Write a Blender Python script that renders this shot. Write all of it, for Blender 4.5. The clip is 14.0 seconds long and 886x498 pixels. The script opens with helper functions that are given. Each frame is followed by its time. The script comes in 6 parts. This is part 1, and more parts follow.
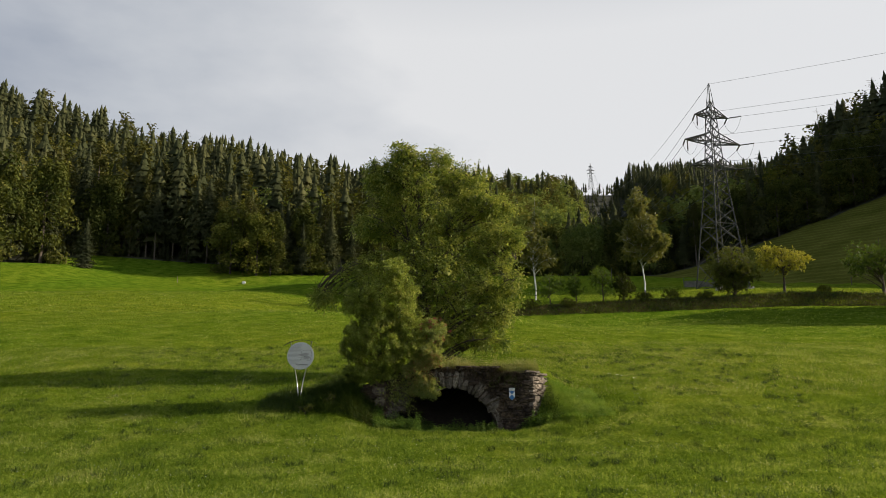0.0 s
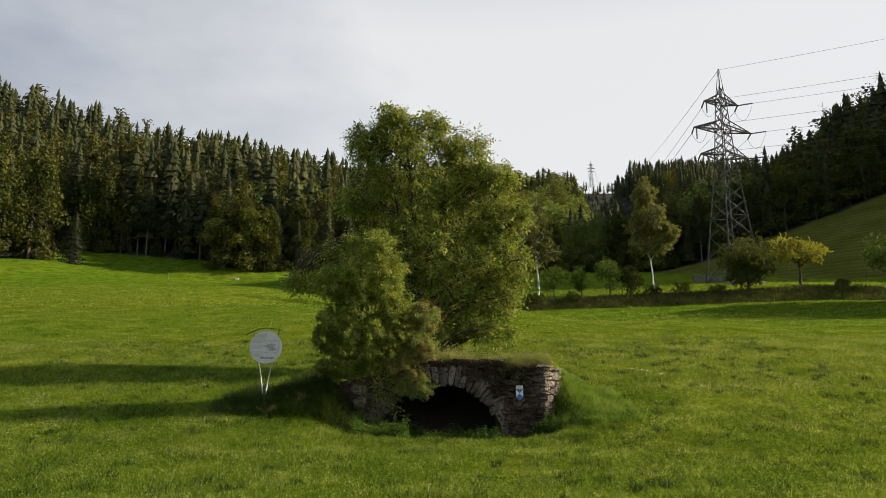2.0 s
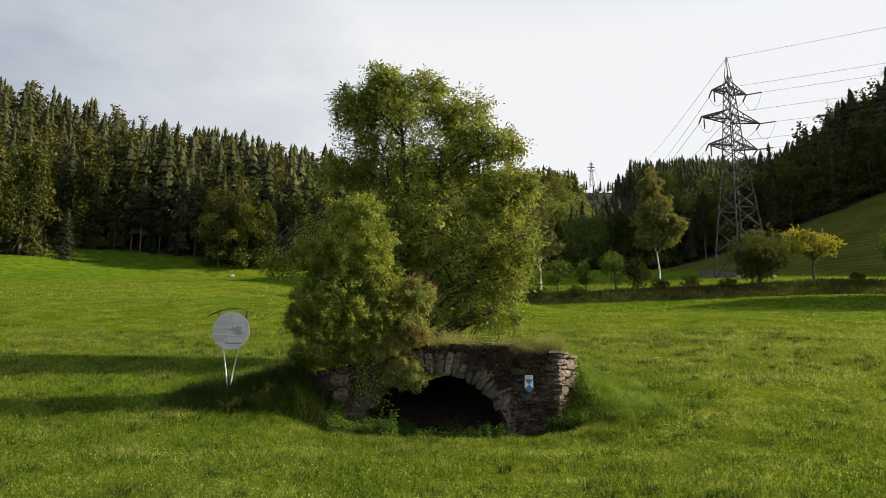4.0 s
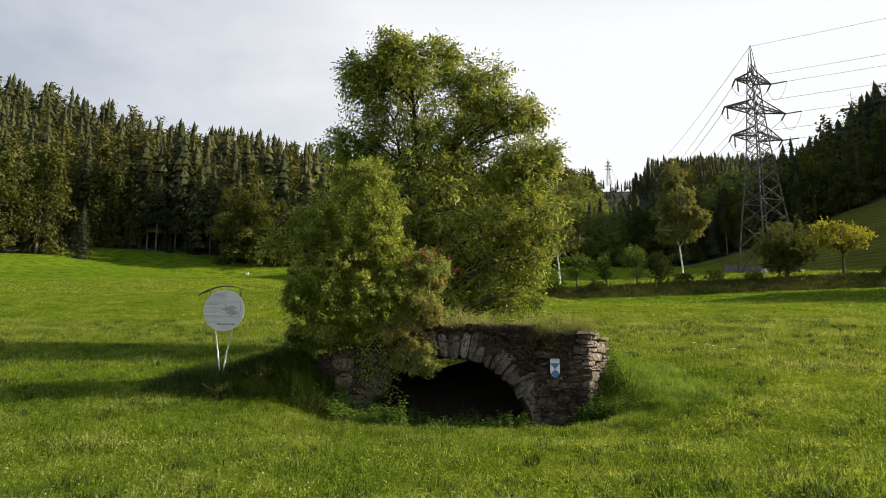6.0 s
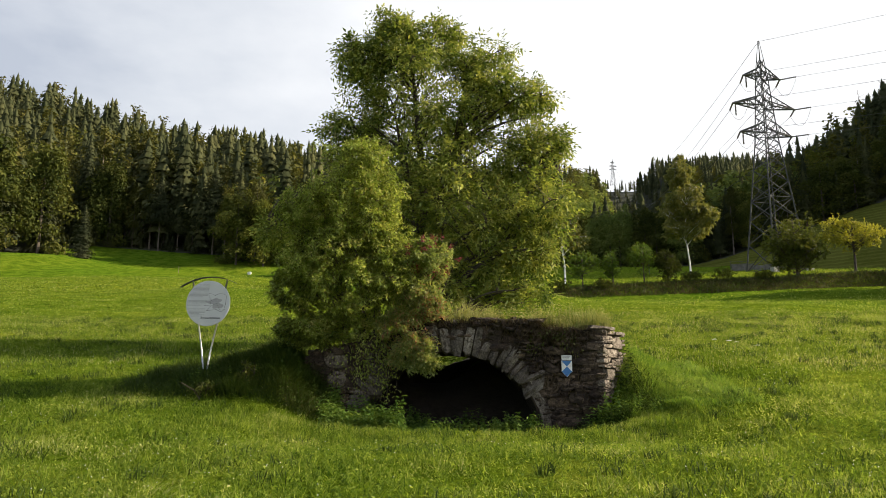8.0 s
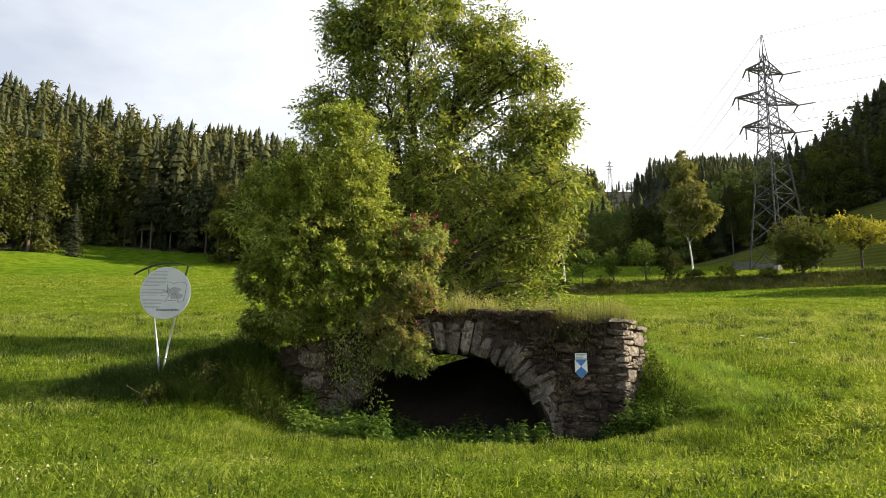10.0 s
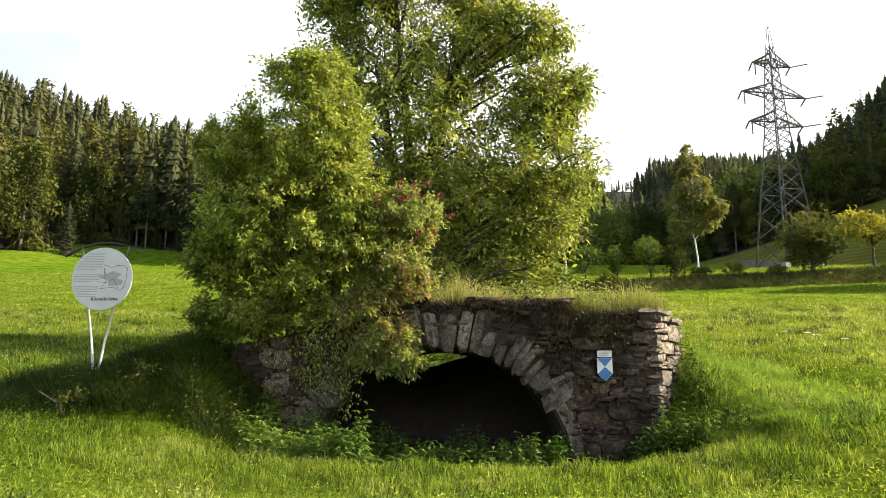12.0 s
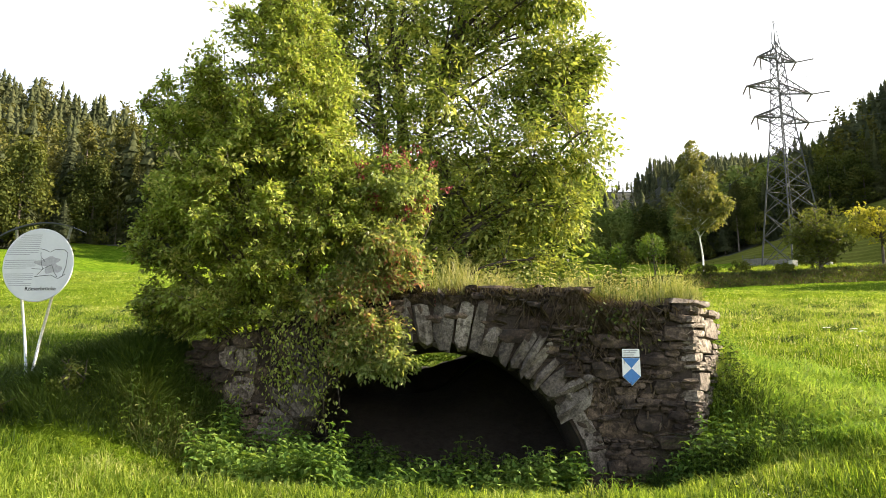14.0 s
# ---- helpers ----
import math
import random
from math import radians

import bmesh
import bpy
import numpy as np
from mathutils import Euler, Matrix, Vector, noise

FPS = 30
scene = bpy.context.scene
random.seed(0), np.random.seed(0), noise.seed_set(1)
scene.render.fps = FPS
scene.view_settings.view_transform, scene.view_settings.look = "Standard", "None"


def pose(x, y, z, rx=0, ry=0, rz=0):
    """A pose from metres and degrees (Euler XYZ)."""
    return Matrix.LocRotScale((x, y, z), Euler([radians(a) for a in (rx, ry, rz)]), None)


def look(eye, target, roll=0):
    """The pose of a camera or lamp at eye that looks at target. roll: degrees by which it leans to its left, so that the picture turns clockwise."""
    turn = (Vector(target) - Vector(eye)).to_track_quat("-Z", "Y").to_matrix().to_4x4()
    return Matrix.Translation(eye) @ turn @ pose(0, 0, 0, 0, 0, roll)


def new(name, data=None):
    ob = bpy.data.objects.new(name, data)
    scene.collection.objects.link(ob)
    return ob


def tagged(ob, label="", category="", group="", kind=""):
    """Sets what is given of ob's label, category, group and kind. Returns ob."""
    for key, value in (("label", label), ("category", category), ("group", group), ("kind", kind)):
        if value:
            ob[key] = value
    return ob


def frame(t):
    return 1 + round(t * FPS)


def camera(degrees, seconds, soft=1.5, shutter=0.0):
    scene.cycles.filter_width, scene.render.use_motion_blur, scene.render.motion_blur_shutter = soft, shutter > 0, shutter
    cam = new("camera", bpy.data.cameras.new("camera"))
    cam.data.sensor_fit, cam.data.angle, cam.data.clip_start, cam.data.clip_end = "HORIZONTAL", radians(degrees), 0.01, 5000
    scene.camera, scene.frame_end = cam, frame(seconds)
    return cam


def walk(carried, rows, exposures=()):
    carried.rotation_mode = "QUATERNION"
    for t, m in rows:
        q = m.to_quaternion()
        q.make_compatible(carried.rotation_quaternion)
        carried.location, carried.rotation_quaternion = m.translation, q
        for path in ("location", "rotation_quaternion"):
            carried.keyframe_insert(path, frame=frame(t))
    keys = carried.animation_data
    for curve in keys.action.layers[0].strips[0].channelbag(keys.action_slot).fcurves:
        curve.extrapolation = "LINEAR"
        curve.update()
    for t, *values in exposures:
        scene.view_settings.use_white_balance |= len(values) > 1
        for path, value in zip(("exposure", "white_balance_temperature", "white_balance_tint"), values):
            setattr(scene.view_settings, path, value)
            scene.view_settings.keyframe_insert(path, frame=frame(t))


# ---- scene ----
cam = camera(64.8, 14.0, 0.5)
METRES, EYE, TILT, LEAN, TURN = 17.0, 1.85, 10.0, 0.0, 0.0
ROWS = [
    (0.0, 0.0, 0.0, 0.0, -0.0, 0.0, -0.0),
    (0.5, 0.0036, 0.0612, -0.0188, 0.0, -0.0, 0.0),
    (1.0, 0.0074, 0.1247, -0.0336, -0.0, -0.03, 0.03),
    (1.5, 0.0099, 0.1894, -0.044, -0.01, -0.05, 0.04),
    (2.0, 0.0116, 0.2521, -0.0533, -0.01, -0.05, 0.04),
    (4.5, 0.0185, 0.4701, -0.118, -0.04, -0.03, 0.02),
    (5.0, 0.019, 0.4987, -0.1288, -0.05, -0.01, 0.02),
    (5.5, 0.0192, 0.5246, -0.1369, 0.08, -0.01, 0.03),
    (6.0, 0.0194, 0.5475, -0.1476, 1.3, 0.01, 0.25),
    (6.5, 0.0201, 0.5686, -0.1553, 1.61, 0.02, 0.29),
    (7.0, 0.0204, 0.588, -0.1587, 1.62, 0.03, 0.28),
    (7.5, 0.0203, 0.6054, -0.1613, 1.62, 0.05, 0.28),
    (8.0, 0.0203, 0.6221, -0.1642, 1.62, 0.06, 0.27),
    (10.5, 0.0198, 0.779, -0.1914, 1.31, 0.11, 0.2),
    (11.0, 0.0202, 0.8135, -0.1969, 1.3, 0.12, 0.21),
    (11.5, 0.0212, 0.8453, -0.202, 1.3, 0.13, 0.21),
    (12.0, 0.0223, 0.875, -0.2072, 1.3, 0.13, 0.23),
    (12.5, 0.0231, 0.9032, -0.2119, 1.29, 0.14, 0.23),
    (13.0, 0.0231, 0.9286, -0.216, 1.29, 0.14, 0.25),
    (13.5, 0.0235, 0.951, -0.2195, 1.29, 0.15, 0.25),
    (14.0, 0.0238, 0.9712, -0.2224, 1.3, 0.16, 0.25),
]
EXPOSURES = [(0.0, 0.31), (2.0, 0.41), (5.0, 0.62), (8.0, 0.84), (11.0, 1.31), (14.0, 1.88)]
walk(cam, [(t, pose(0, 0, EYE, TILT, LEAN, TURN) @ pose(METRES * x, METRES * y, METRES * z, 90 + pitch, roll, yaw)) for t, x, y, z, yaw, pitch, roll in ROWS], EXPOSURES)

# ---- sky and sun ----
SUN_EL, SUN_TO = 27.0, Vector((1.0, 0.12, 0)).normalized()
SUN_DIR = Vector((SUN_TO.x * math.cos(radians(SUN_EL)), SUN_TO.y * math.cos(radians(SUN_EL)), math.sin(radians(SUN_EL))))
sun_data = bpy.data.lights.new("sun", "SUN")
sun_data.energy, sun_data.angle, sun_data.color = 5.0, radians(0.6), (1.0, 0.86, 0.66)
sun = new("sun", sun_data)
sun.matrix_world = look(SUN_DIR * 400, (0, 0, 0))

world = bpy.data.worlds.new("sky")
scene.world = world
world.use_nodes = True
wn, wl = world.node_tree.nodes, world.node_tree.links
wn.clear()
w_out = wn.new("ShaderNodeOutputWorld")
w_bg = wn.new("ShaderNodeBackground")
w_sky = wn.new("ShaderNodeTexSky")
w_sky.sky_type, w_sky.sun_disc = "NISHITA", False
w_sky.sun_elevation, w_sky.sun_rotation = radians(SUN_EL), math.atan2(SUN_TO.x, SUN_TO.y)
w_co = wn.new("ShaderNodeTexCoord")
w_map = wn.new("ShaderNodeMapping")
w_map.inputs["Scale"].default_value = (1.0, 1.0, 2.2)
w_map.inputs["Location"].default_value = (0.35, 0.1, 0.2)
w_noise = wn.new("ShaderNodeTexNoise")
w_noise.inputs["Scale"].default_value, w_noise.inputs["Detail"].default_value, w_noise.inputs["Roughness"].default_value = 2.3, 6.0, 0.52
w_dot = wn.new("ShaderNodeVectorMath")
w_dot.operation = "DOT_PRODUCT"
w_dot.inputs[1].default_value = SUN_DIR
w_near = wn.new("ShaderNodeMapRange")
w_near.inputs["From Min"].default_value, w_near.inputs["From Max"].default_value = -0.15, 0.75
w_near.inputs["To Min"].default_value, w_near.inputs["To Max"].default_value = -0.1, 1.0
w_add = wn.new("ShaderNodeMath")
w_add.operation = "MULTIPLY_ADD"
w_add.inputs[1].default_value = 0.9
w_ramp = wn.new("ShaderNodeValToRGB")
w_ramp.color_ramp.elements[0].position, w_ramp.color_ramp.elements[0].color = 0.40, (0.43, 0.465, 0.535, 1)
w_ramp.color_ramp.elements[1].position, w_ramp.color_ramp.elements[1].color = 1.15 / 1.3, (0.87, 0.87, 0.875, 1)
mid_stop = w_ramp.color_ramp.elements.new(0.56)
mid_stop.color = (0.59, 0.617, 0.662, 1)
w_skyk = wn.new("ShaderNodeVectorMath")
w_skyk.operation = "SCALE"
w_skyk.inputs["Scale"].default_value = 0.10
w_mix = wn.new("ShaderNodeMixRGB")
w_mix.inputs["Fac"].default_value = 0.9
wl.new(w_co.outputs["Generated"], w_map.inputs["Vector"])
wl.new(w_map.outputs["Vector"], w_noise.inputs["Vector"])
wl.new(w_co.outputs["Generated"], w_dot.inputs[0])
wl.new(w_dot.outputs["Value"], w_near.inputs["Value"])
wl.new(w_near.outputs["Result"], w_add.inputs[0])
wl.new(w_noise.outputs["Fac"], w_add.inputs[2])
wl.new(w_add.outputs["Value"], w_ramp.inputs["Fac"])
wl.new(w_sky.outputs["Color"], w_skyk.inputs[0])
wl.new(w_skyk.outputs["Vector"], w_mix.inputs["Color1"])
wl.new(w_ramp.outputs["Color"], w_mix.inputs["Color2"])
w_sep = wn.new("ShaderNodeSeparateXYZ")
w_high = wn.new("ShaderNodeMapRange")
w_high.inputs["From Min"].default_value, w_high.inputs["From Max"].default_value = 0.45, 0.85
w_blue = wn.new("ShaderNodeMixRGB")
w_blue.inputs["Color2"].default_value = (0.20, 0.26, 0.36, 1)
wl.new(w_co.outputs["Generated"], w_sep.inputs["Vector"])
wl.new(w_sep.outputs["Z"], w_high.inputs["Value"])
wl.new(w_high.outputs["Result"], w_blue.inputs["Fac"])
wl.new(w_mix.outputs["Color"], w_blue.inputs["Color1"])
wl.new(w_blue.outputs["Color"], w_bg.inputs["Color"])
w_bg.inputs["Strength"].default_value = 0.76
wl.new(w_bg.outputs["Background"], w_out.inputs["Surface"])

# ---- materials ----
def mat_base(name):
    m = bpy.data.materials.new(name)
    m.use_nodes = True
    n, l = m.node_tree.nodes, m.node_tree.links
    return m, n, l, n["Principled BSDF"]


def noise_node(n, l, scale, detail=4.0, rough=0.55, space="Object"):
    co = n.new("ShaderNodeTexCoord")
    t = n.new("ShaderNodeTexNoise")
    t.inputs["Scale"].default_value, t.inputs["Detail"].default_value, t.inputs["Roughness"].default_value = scale, detail, rough
    l.new(co.outputs[space], t.inputs["Vector"])
    return t


def ramp_node(n, l, source, stops):
    r = n.new("ShaderNodeValToRGB")
    e = r.color_ramp.elements
    e[0].position, e[0].color = stops[0][0], (*stops[0][1], 1)
    e[1].position, e[1].color = stops[-1][0], (*stops[-1][1], 1)
    for p, c in stops[1:-1]:
        e.new(p).color = (*c, 1)
    l.new(source, r.inputs["Fac"])
    return r


def mix_node(n, l, a, b, fac, mode="MIX"):
    x = n.new("ShaderNodeMixRGB")
    x.blend_type = mode
    for socket, v in ((x.inputs["Color1"], a), (x.inputs["Color2"], b), (x.inputs["Fac"], fac)):
        if isinstance(v, bpy.types.NodeSocket):
            l.new(v, socket)
        elif isinstance(v, tuple):
            socket.default_value = (*v, 1)
        else:
            socket.default_value = v
    return x.outputs["Color"]


def bump_node(n, l, bsdf, height, strength, distance):
    b = n.new("ShaderNodeBump")
    b.inputs["Strength"].default_value, b.inputs["Distance"].default_value = strength, distance
    l.new(height, b.inputs["Height"])
    l.new(b.outputs["Normal"], bsdf.inputs["Normal"])


def surface(name, stops, scale, fine_scale, rough=0.85, bump=0.5, depth=0.02, metal=0.0, fine=0.35, random_tint=0.0, grime=0.0):
    """A rough solid: a colour ramp on coarse noise, broken by a finer one, with relief."""
    m, n, l, p = mat_base(name)
    a, b = noise_node(n, l, scale), noise_node(n, l, fine_scale, 6.0, 0.65)
    c = ramp_node(n, l, a.outputs["Fac"], stops).outputs["Color"]
    g = ramp_node(n, l, b.outputs["Fac"], [(0.3, (1 - fine,) * 3), (0.7, (1 + fine,) * 3)]).outputs["Color"]
    c = mix_node(n, l, c, g, 1.0, "MULTIPLY")
    if random_tint:
        info = n.new("ShaderNodeObjectInfo")
        g = ramp_node(n, l, info.outputs["Random"], [(0.0, (1 - random_tint, 1 - random_tint * 1.05, 1 - random_tint * 1.15)), (1.0, (1 + random_tint, 1 + random_tint * 0.95, 1 + random_tint * 0.8))]).outputs["Color"]
        c = mix_node(n, l, c, g, 1.0, "MULTIPLY")
    if grime:
        geo = n.new("ShaderNodeNewGeometry")
        spots, grain, crack = (n.new("ShaderNodeTexNoise") for _ in range(3))
        for node, sc, de, ro in ((spots, 1.7, 7.0, 0.62), (grain, 38.0, 8.0, 0.72), (crack, 13.0, 5.0, 0.6)):
            node.inputs["Scale"].default_value, node.inputs["Detail"].default_value, node.inputs["Roughness"].default_value = sc, de, ro
            l.new(geo.outputs["Position"], node.inputs["Vector"])
        for node, stops in ((spots, [(0.40, (1 - grime, 1 - grime * 1.08, 1 - grime * 1.12)), (0.62, (1.15, 1.15, 1.15))]), (grain, [(0.36, (0.45, 0.43, 0.40)), (0.62, (1.5, 1.5, 1.48))]), (crack, [(0.40, (0.45, 0.42, 0.38)), (0.52, (1.1, 1.1, 1.1))])):
            c = mix_node(n, l, c, ramp_node(n, l, node.outputs["Fac"], stops).outputs["Color"], 1.0, "MULTIPLY")
        b = grain
    l.new(c, p.inputs["Base Color"])
    p.inputs["Roughness"].default_value, p.inputs["Metallic"].default_value = rough, metal
    bump_node(n, l, p, b.outputs["Fac"], bump, depth)
    return m


def foliage(name, stops, through_light=0.45, rough=0.5, gloss=0.25, patch_scale=0.55, own=0.62, patchy=1.3, tint=0.0, tufts=0.0):
    """Leaves: each leaf takes its own tint, and lets some light through."""
    m, n, l, p = mat_base(name)
    geo = n.new("ShaderNodeNewGeometry")
    patch = noise_node(n, l, patch_scale, 2.0)
    both = n.new("ShaderNodeMath")
    both.operation = "MULTIPLY_ADD"
    both.inputs[1].default_value = own
    l.new(geo.outputs["Random Per Island"], both.inputs[0])
    part_b = n.new("ShaderNodeMath")
    part_b.operation = "MULTIPLY_ADD"
    part_b.inputs[1].default_value, part_b.inputs[2].default_value = patchy, 0.5 - 0.5 * own - 0.5 * patchy
    l.new(patch.outputs["Fac"], part_b.inputs[0])
    l.new(part_b.outputs["Value"], both.inputs[2])
    c = ramp_node(n, l, both.outputs["Value"], stops).outputs["Color"]
    if tufts:
        fine = noise_node(n, l, tufts, 4.0, 0.65)
        c = mix_node(n, l, c, ramp_node(n, l, fine.outputs["Fac"], [(0.34, (0.50, 0.56, 0.50)), (0.52, (0.98, 0.98, 0.95)), (0.68, (1.6, 1.5, 1.5))]).outputs["Color"], 1.0, "MULTIPLY")
    if tint:
        info = n.new("ShaderNodeObjectInfo")
        g = ramp_node(n, l, info.outputs["Random"], [(0.0, (1 - tint * 1.1, 1 - tint, 1 - tint * 0.8)), (0.55, (1.0, 1.0, 1.0)), (1.0, (1 + tint * 1.25, 1 + tint, 1 + tint * 0.5))]).outputs["Color"]
        c = mix_node(n, l, c, g, 1.0, "MULTIPLY")
    l.new(c, p.inputs["Base Color"])
    p.inputs["Roughness"].default_value = rough
    p.inputs["Specular IOR Level"].default_value = gloss
    tr = n.new("ShaderNodeBsdfTranslucent")
    warm = mix_node(n, l, c, (1.4, 1.35, 0.7), 1.0, "MULTIPLY")
    l.new(warm, tr.inputs["Color"])
    mx = n.new("ShaderNodeMixShader")
    mx.inputs["Fac"].default_value = through_light
    l.new(p.outputs["BSDF"], mx.inputs[1])
    l.new(tr.outputs["BSDF"], mx.inputs[2])
    l.new(mx.outputs["Shader"], n["Material Output"].inputs["Surface"])
    return m


def plain(name, color, rough=0.6, metal=0.0, wobble=0.12, scale=30):
    lo, hi = tuple(v * (1 - wobble) for v in color), tuple(v * (1 + wobble) for v in color)
    return surface(name, [(0.35, lo), (0.65, hi)], scale, scale * 6, rough, 0.1, 0.002, metal, 0.06)


def meadow_material(name="meadow", tone=(1.0, 1.0, 1.0)):
    m, n, l, p = mat_base(name)
    big, mid, fine, blade = noise_node(n, l, 0.035, 3), noise_node(n, l, 0.6, 5, 0.6), noise_node(n, l, 7.0, 6, 0.7), noise_node(n, l, 42.0, 4, 0.7)
    c = ramp_node(n, l, mid.outputs["Fac"], [(0.30, (0.068, 0.115, 0.008)), (0.5, (0.120, 0.176, 0.014)), (0.72, (0.198, 0.240, 0.026))]).outputs["Color"]
    c2 = ramp_node(n, l, big.outputs["Fac"], [(0.35, (0.86, 0.95, 0.9)), (0.65, (1.16, 1.06, 1.05))]).outputs["Color"]
    c3 = ramp_node(n, l, fine.outputs["Fac"], [(0.3, (0.42, 0.45, 0.42)), (0.7, (1.55, 1.5, 1.45))]).outputs["Color"]
    c4 = ramp_node(n, l, blade.outputs["Fac"], [(0.3, (0.5, 0.5, 0.5)), (0.72, (1.5, 1.5, 1.45))]).outputs["Color"]
    c = mix_node(n, l, mix_node(n, l, mix_node(n, l, c, c2, 1.0, "MULTIPLY"), c3, 1.0, "MULTIPLY"), c4, 1.0, "MULTIPLY")
    c = mix_node(n, l, c, tone, 1.0, "MULTIPLY")
    l.new(c, p.inputs["Base Color"])
    p.inputs["Roughness"].default_value, p.inputs["Specular IOR Level"].default_value = 0.9, 0.0
    add = n.new("ShaderNodeMath")
    l.new(fine.outputs["Fac"], add.inputs[0])
    l.new(blade.outputs["Fac"], add.inputs[1])
    bump_node(n, l, p, add.outputs["Value"], 0.9, 0.10)
    return m


def pasture_material():
    """Thin grazed turf with narrow cattle steps along the slope."""
    m, n, l, p = mat_base("pasture")
    coarse, fine = noise_node(n, l, 0.12, 5, 0.6), noise_node(n, l, 2.5, 5, 0.7)
    geo = n.new("ShaderNodeNewGeometry")
    sep = n.new("ShaderNodeSeparateXYZ")
    l.new(geo.outputs["Position"], sep.inputs["Vector"])
    wob = n.new("ShaderNodeMath")
    wob.operation = "MULTIPLY_ADD"
    wob.inputs[1].default_value = 6.0
    l.new(coarse.outputs["Fac"], wob.inputs[0])
    zz = n.new("ShaderNodeMath")
    zz.operation = "MULTIPLY"
    zz.inputs[1].default_value = 6.5
    l.new(sep.outputs["Z"], zz.inputs[0])
    l.new(zz.outputs["Value"], wob.inputs[2])
    wave = n.new("ShaderNodeMath")
    wave.operation = "SINE"
    l.new(wob.outputs["Value"], wave.inputs[0])
    step = ramp_node(n, l, wave.outputs["Value"], [(0.0, (0.84, 0.82, 0.78)), (0.9, (1.06, 1.06, 1.04))]).outputs["Color"]
    c = ramp_node(n, l, coarse.outputs["Fac"], [(0.3, (0.080, 0.090, 0.016)), (0.7, (0.135, 0.140, 0.032))]).outputs["Color"]
    g = ramp_node(n, l, fine.outputs["Fac"], [(0.3, (0.7, 0.7, 0.7)), (0.7, (1.3, 1.3, 1.25))]).outputs["Color"]
    c = mix_node(n, l, mix_node(n, l, c, step, 1.0, "MULTIPLY"), g, 1.0, "MULTIPLY")
    l.new(c, p.inputs["Base Color"])
    p.inputs["Roughness"].default_value, p.inputs["Specular IOR Level"].default_value = 0.95, 0.0
    bump_node(n, l, p, wave.outputs["Value"], 0.4, 0.12)
    return m


M_MEADOW = meadow_material()
# Mown sward, its tone darkened further for the shadow across the dip.
M_MOWN_SHADED = meadow_material("mown_shaded_meadow", (0.80, 0.90, 0.85))
M_PASTURE = pasture_material()
M_GRASS = foliage("grass_blades", [(0.0, (0.041, 0.088, 0.009)), (0.45, (0.163, 0.238, 0.030)), (0.85, (0.278, 0.335, 0.070)), (1.0, (0.412, 0.420, 0.189))], 0.50, 0.6, 0.06, 0.55, 0.78, tufts=6.5)
M_RANK = foliage("rank_grass", [(0.0, (0.13, 0.17, 0.04)), (0.5, (0.28, 0.29, 0.10)), (1.0, (0.52, 0.47, 0.26))], 0.35, 0.6, 0.2)
M_ROOTS = foliage("dead_roots", [(0.0, (0.05, 0.037, 0.026)), (0.5, (0.11, 0.082, 0.055)), (1.0, (0.23, 0.18, 0.12))], 0.1, 0.8, 0.1)
M_BANK = foliage("bank_weeds_dark", [(0.0, (0.030, 0.048, 0.010)), (0.5, (0.065, 0.085, 0.020)), (1.0, (0.15, 0.14, 0.05))], 0.25, 0.6, 0.15)
M_DRY = foliage("dry_grass", [(0.0, (0.045, 0.032, 0.018)), (0.5, (0.098, 0.072, 0.038)), (1.0, (0.20, 0.16, 0.085))], 0.2, 0.8, 0.1)
M_NETTLE = foliage("nettle_leaves", [(0.0, (0.035, 0.079, 0.018)), (0.5, (0.097, 0.172, 0.030)), (1.0, (0.211, 0.290, 0.066))], 0.35, 0.55, 0.15)
M_WALNUT = foliage("walnut_leaves", [(0.0, (0.062, 0.100, 0.022)), (0.5, (0.205, 0.252, 0.062)), (1.0, (0.46, 0.46, 0.13))], 0.42, 0.5, 0.16, 1.5, 0.62, 1.6)
M_SHRUB = foliage("shrub_leaves", [(0.0, (0.050, 0.085, 0.016)), (0.20, (0.150, 0.152, 0.036)), (0.42, (0.190, 0.260, 0.048)), (0.78, (0.37, 0.415, 0.11)), (1.0, (0.52, 0.48, 0.18))], 0.42, 0.5, 0.16, 2.0, 0.62, 1.6)
M_RUSSET = foliage("russet_leaves", [(0.0, (0.110, 0.155, 0.045)), (0.55, (0.235, 0.285, 0.09)), (0.76, (0.36, 0.37, 0.14)), (0.88, (0.36, 0.21, 0.12)), (1.0, (0.33, 0.11, 0.08))], 0.5, 0.45, 0.35)
M_BIRCH = foliage("birch_leaves", [(0.0, (0.085, 0.105, 0.030)), (0.5, (0.17, 0.18, 0.055)), (1.0, (0.31, 0.28, 0.09))], 0.4, 0.5, 0.25)
M_YELLOW = foliage("yellowing_leaves", [(0.0, (0.14, 0.16, 0.02)), (0.5, (0.32, 0.315, 0.04)), (1.0, (0.50, 0.46, 0.08))], 0.4, 0.5, 0.25)
M_WILLOW = foliage("willow_leaves", [(0.0, (0.065, 0.091, 0.015)), (0.5, (0.111, 0.130, 0.024)), (1.0, (0.182, 0.189, 0.039))], 0.35, 0.5, 0.25)
M_FRUIT_TREE = foliage("orchard_leaves", [(0.0, (0.049, 0.091, 0.012)), (0.5, (0.091, 0.147, 0.019)), (1.0, (0.168, 0.217, 0.034))], 0.4, 0.5, 0.25)
M_SPRUCE = foliage("spruce_needles", [(0.0, (0.032, 0.041, 0.021)), (0.5, (0.059, 0.068, 0.033)), (1.0, (0.108, 0.111, 0.050))], 0.15, 0.8, 0.02, 0.11, 0.35, 1.8, 0.34)
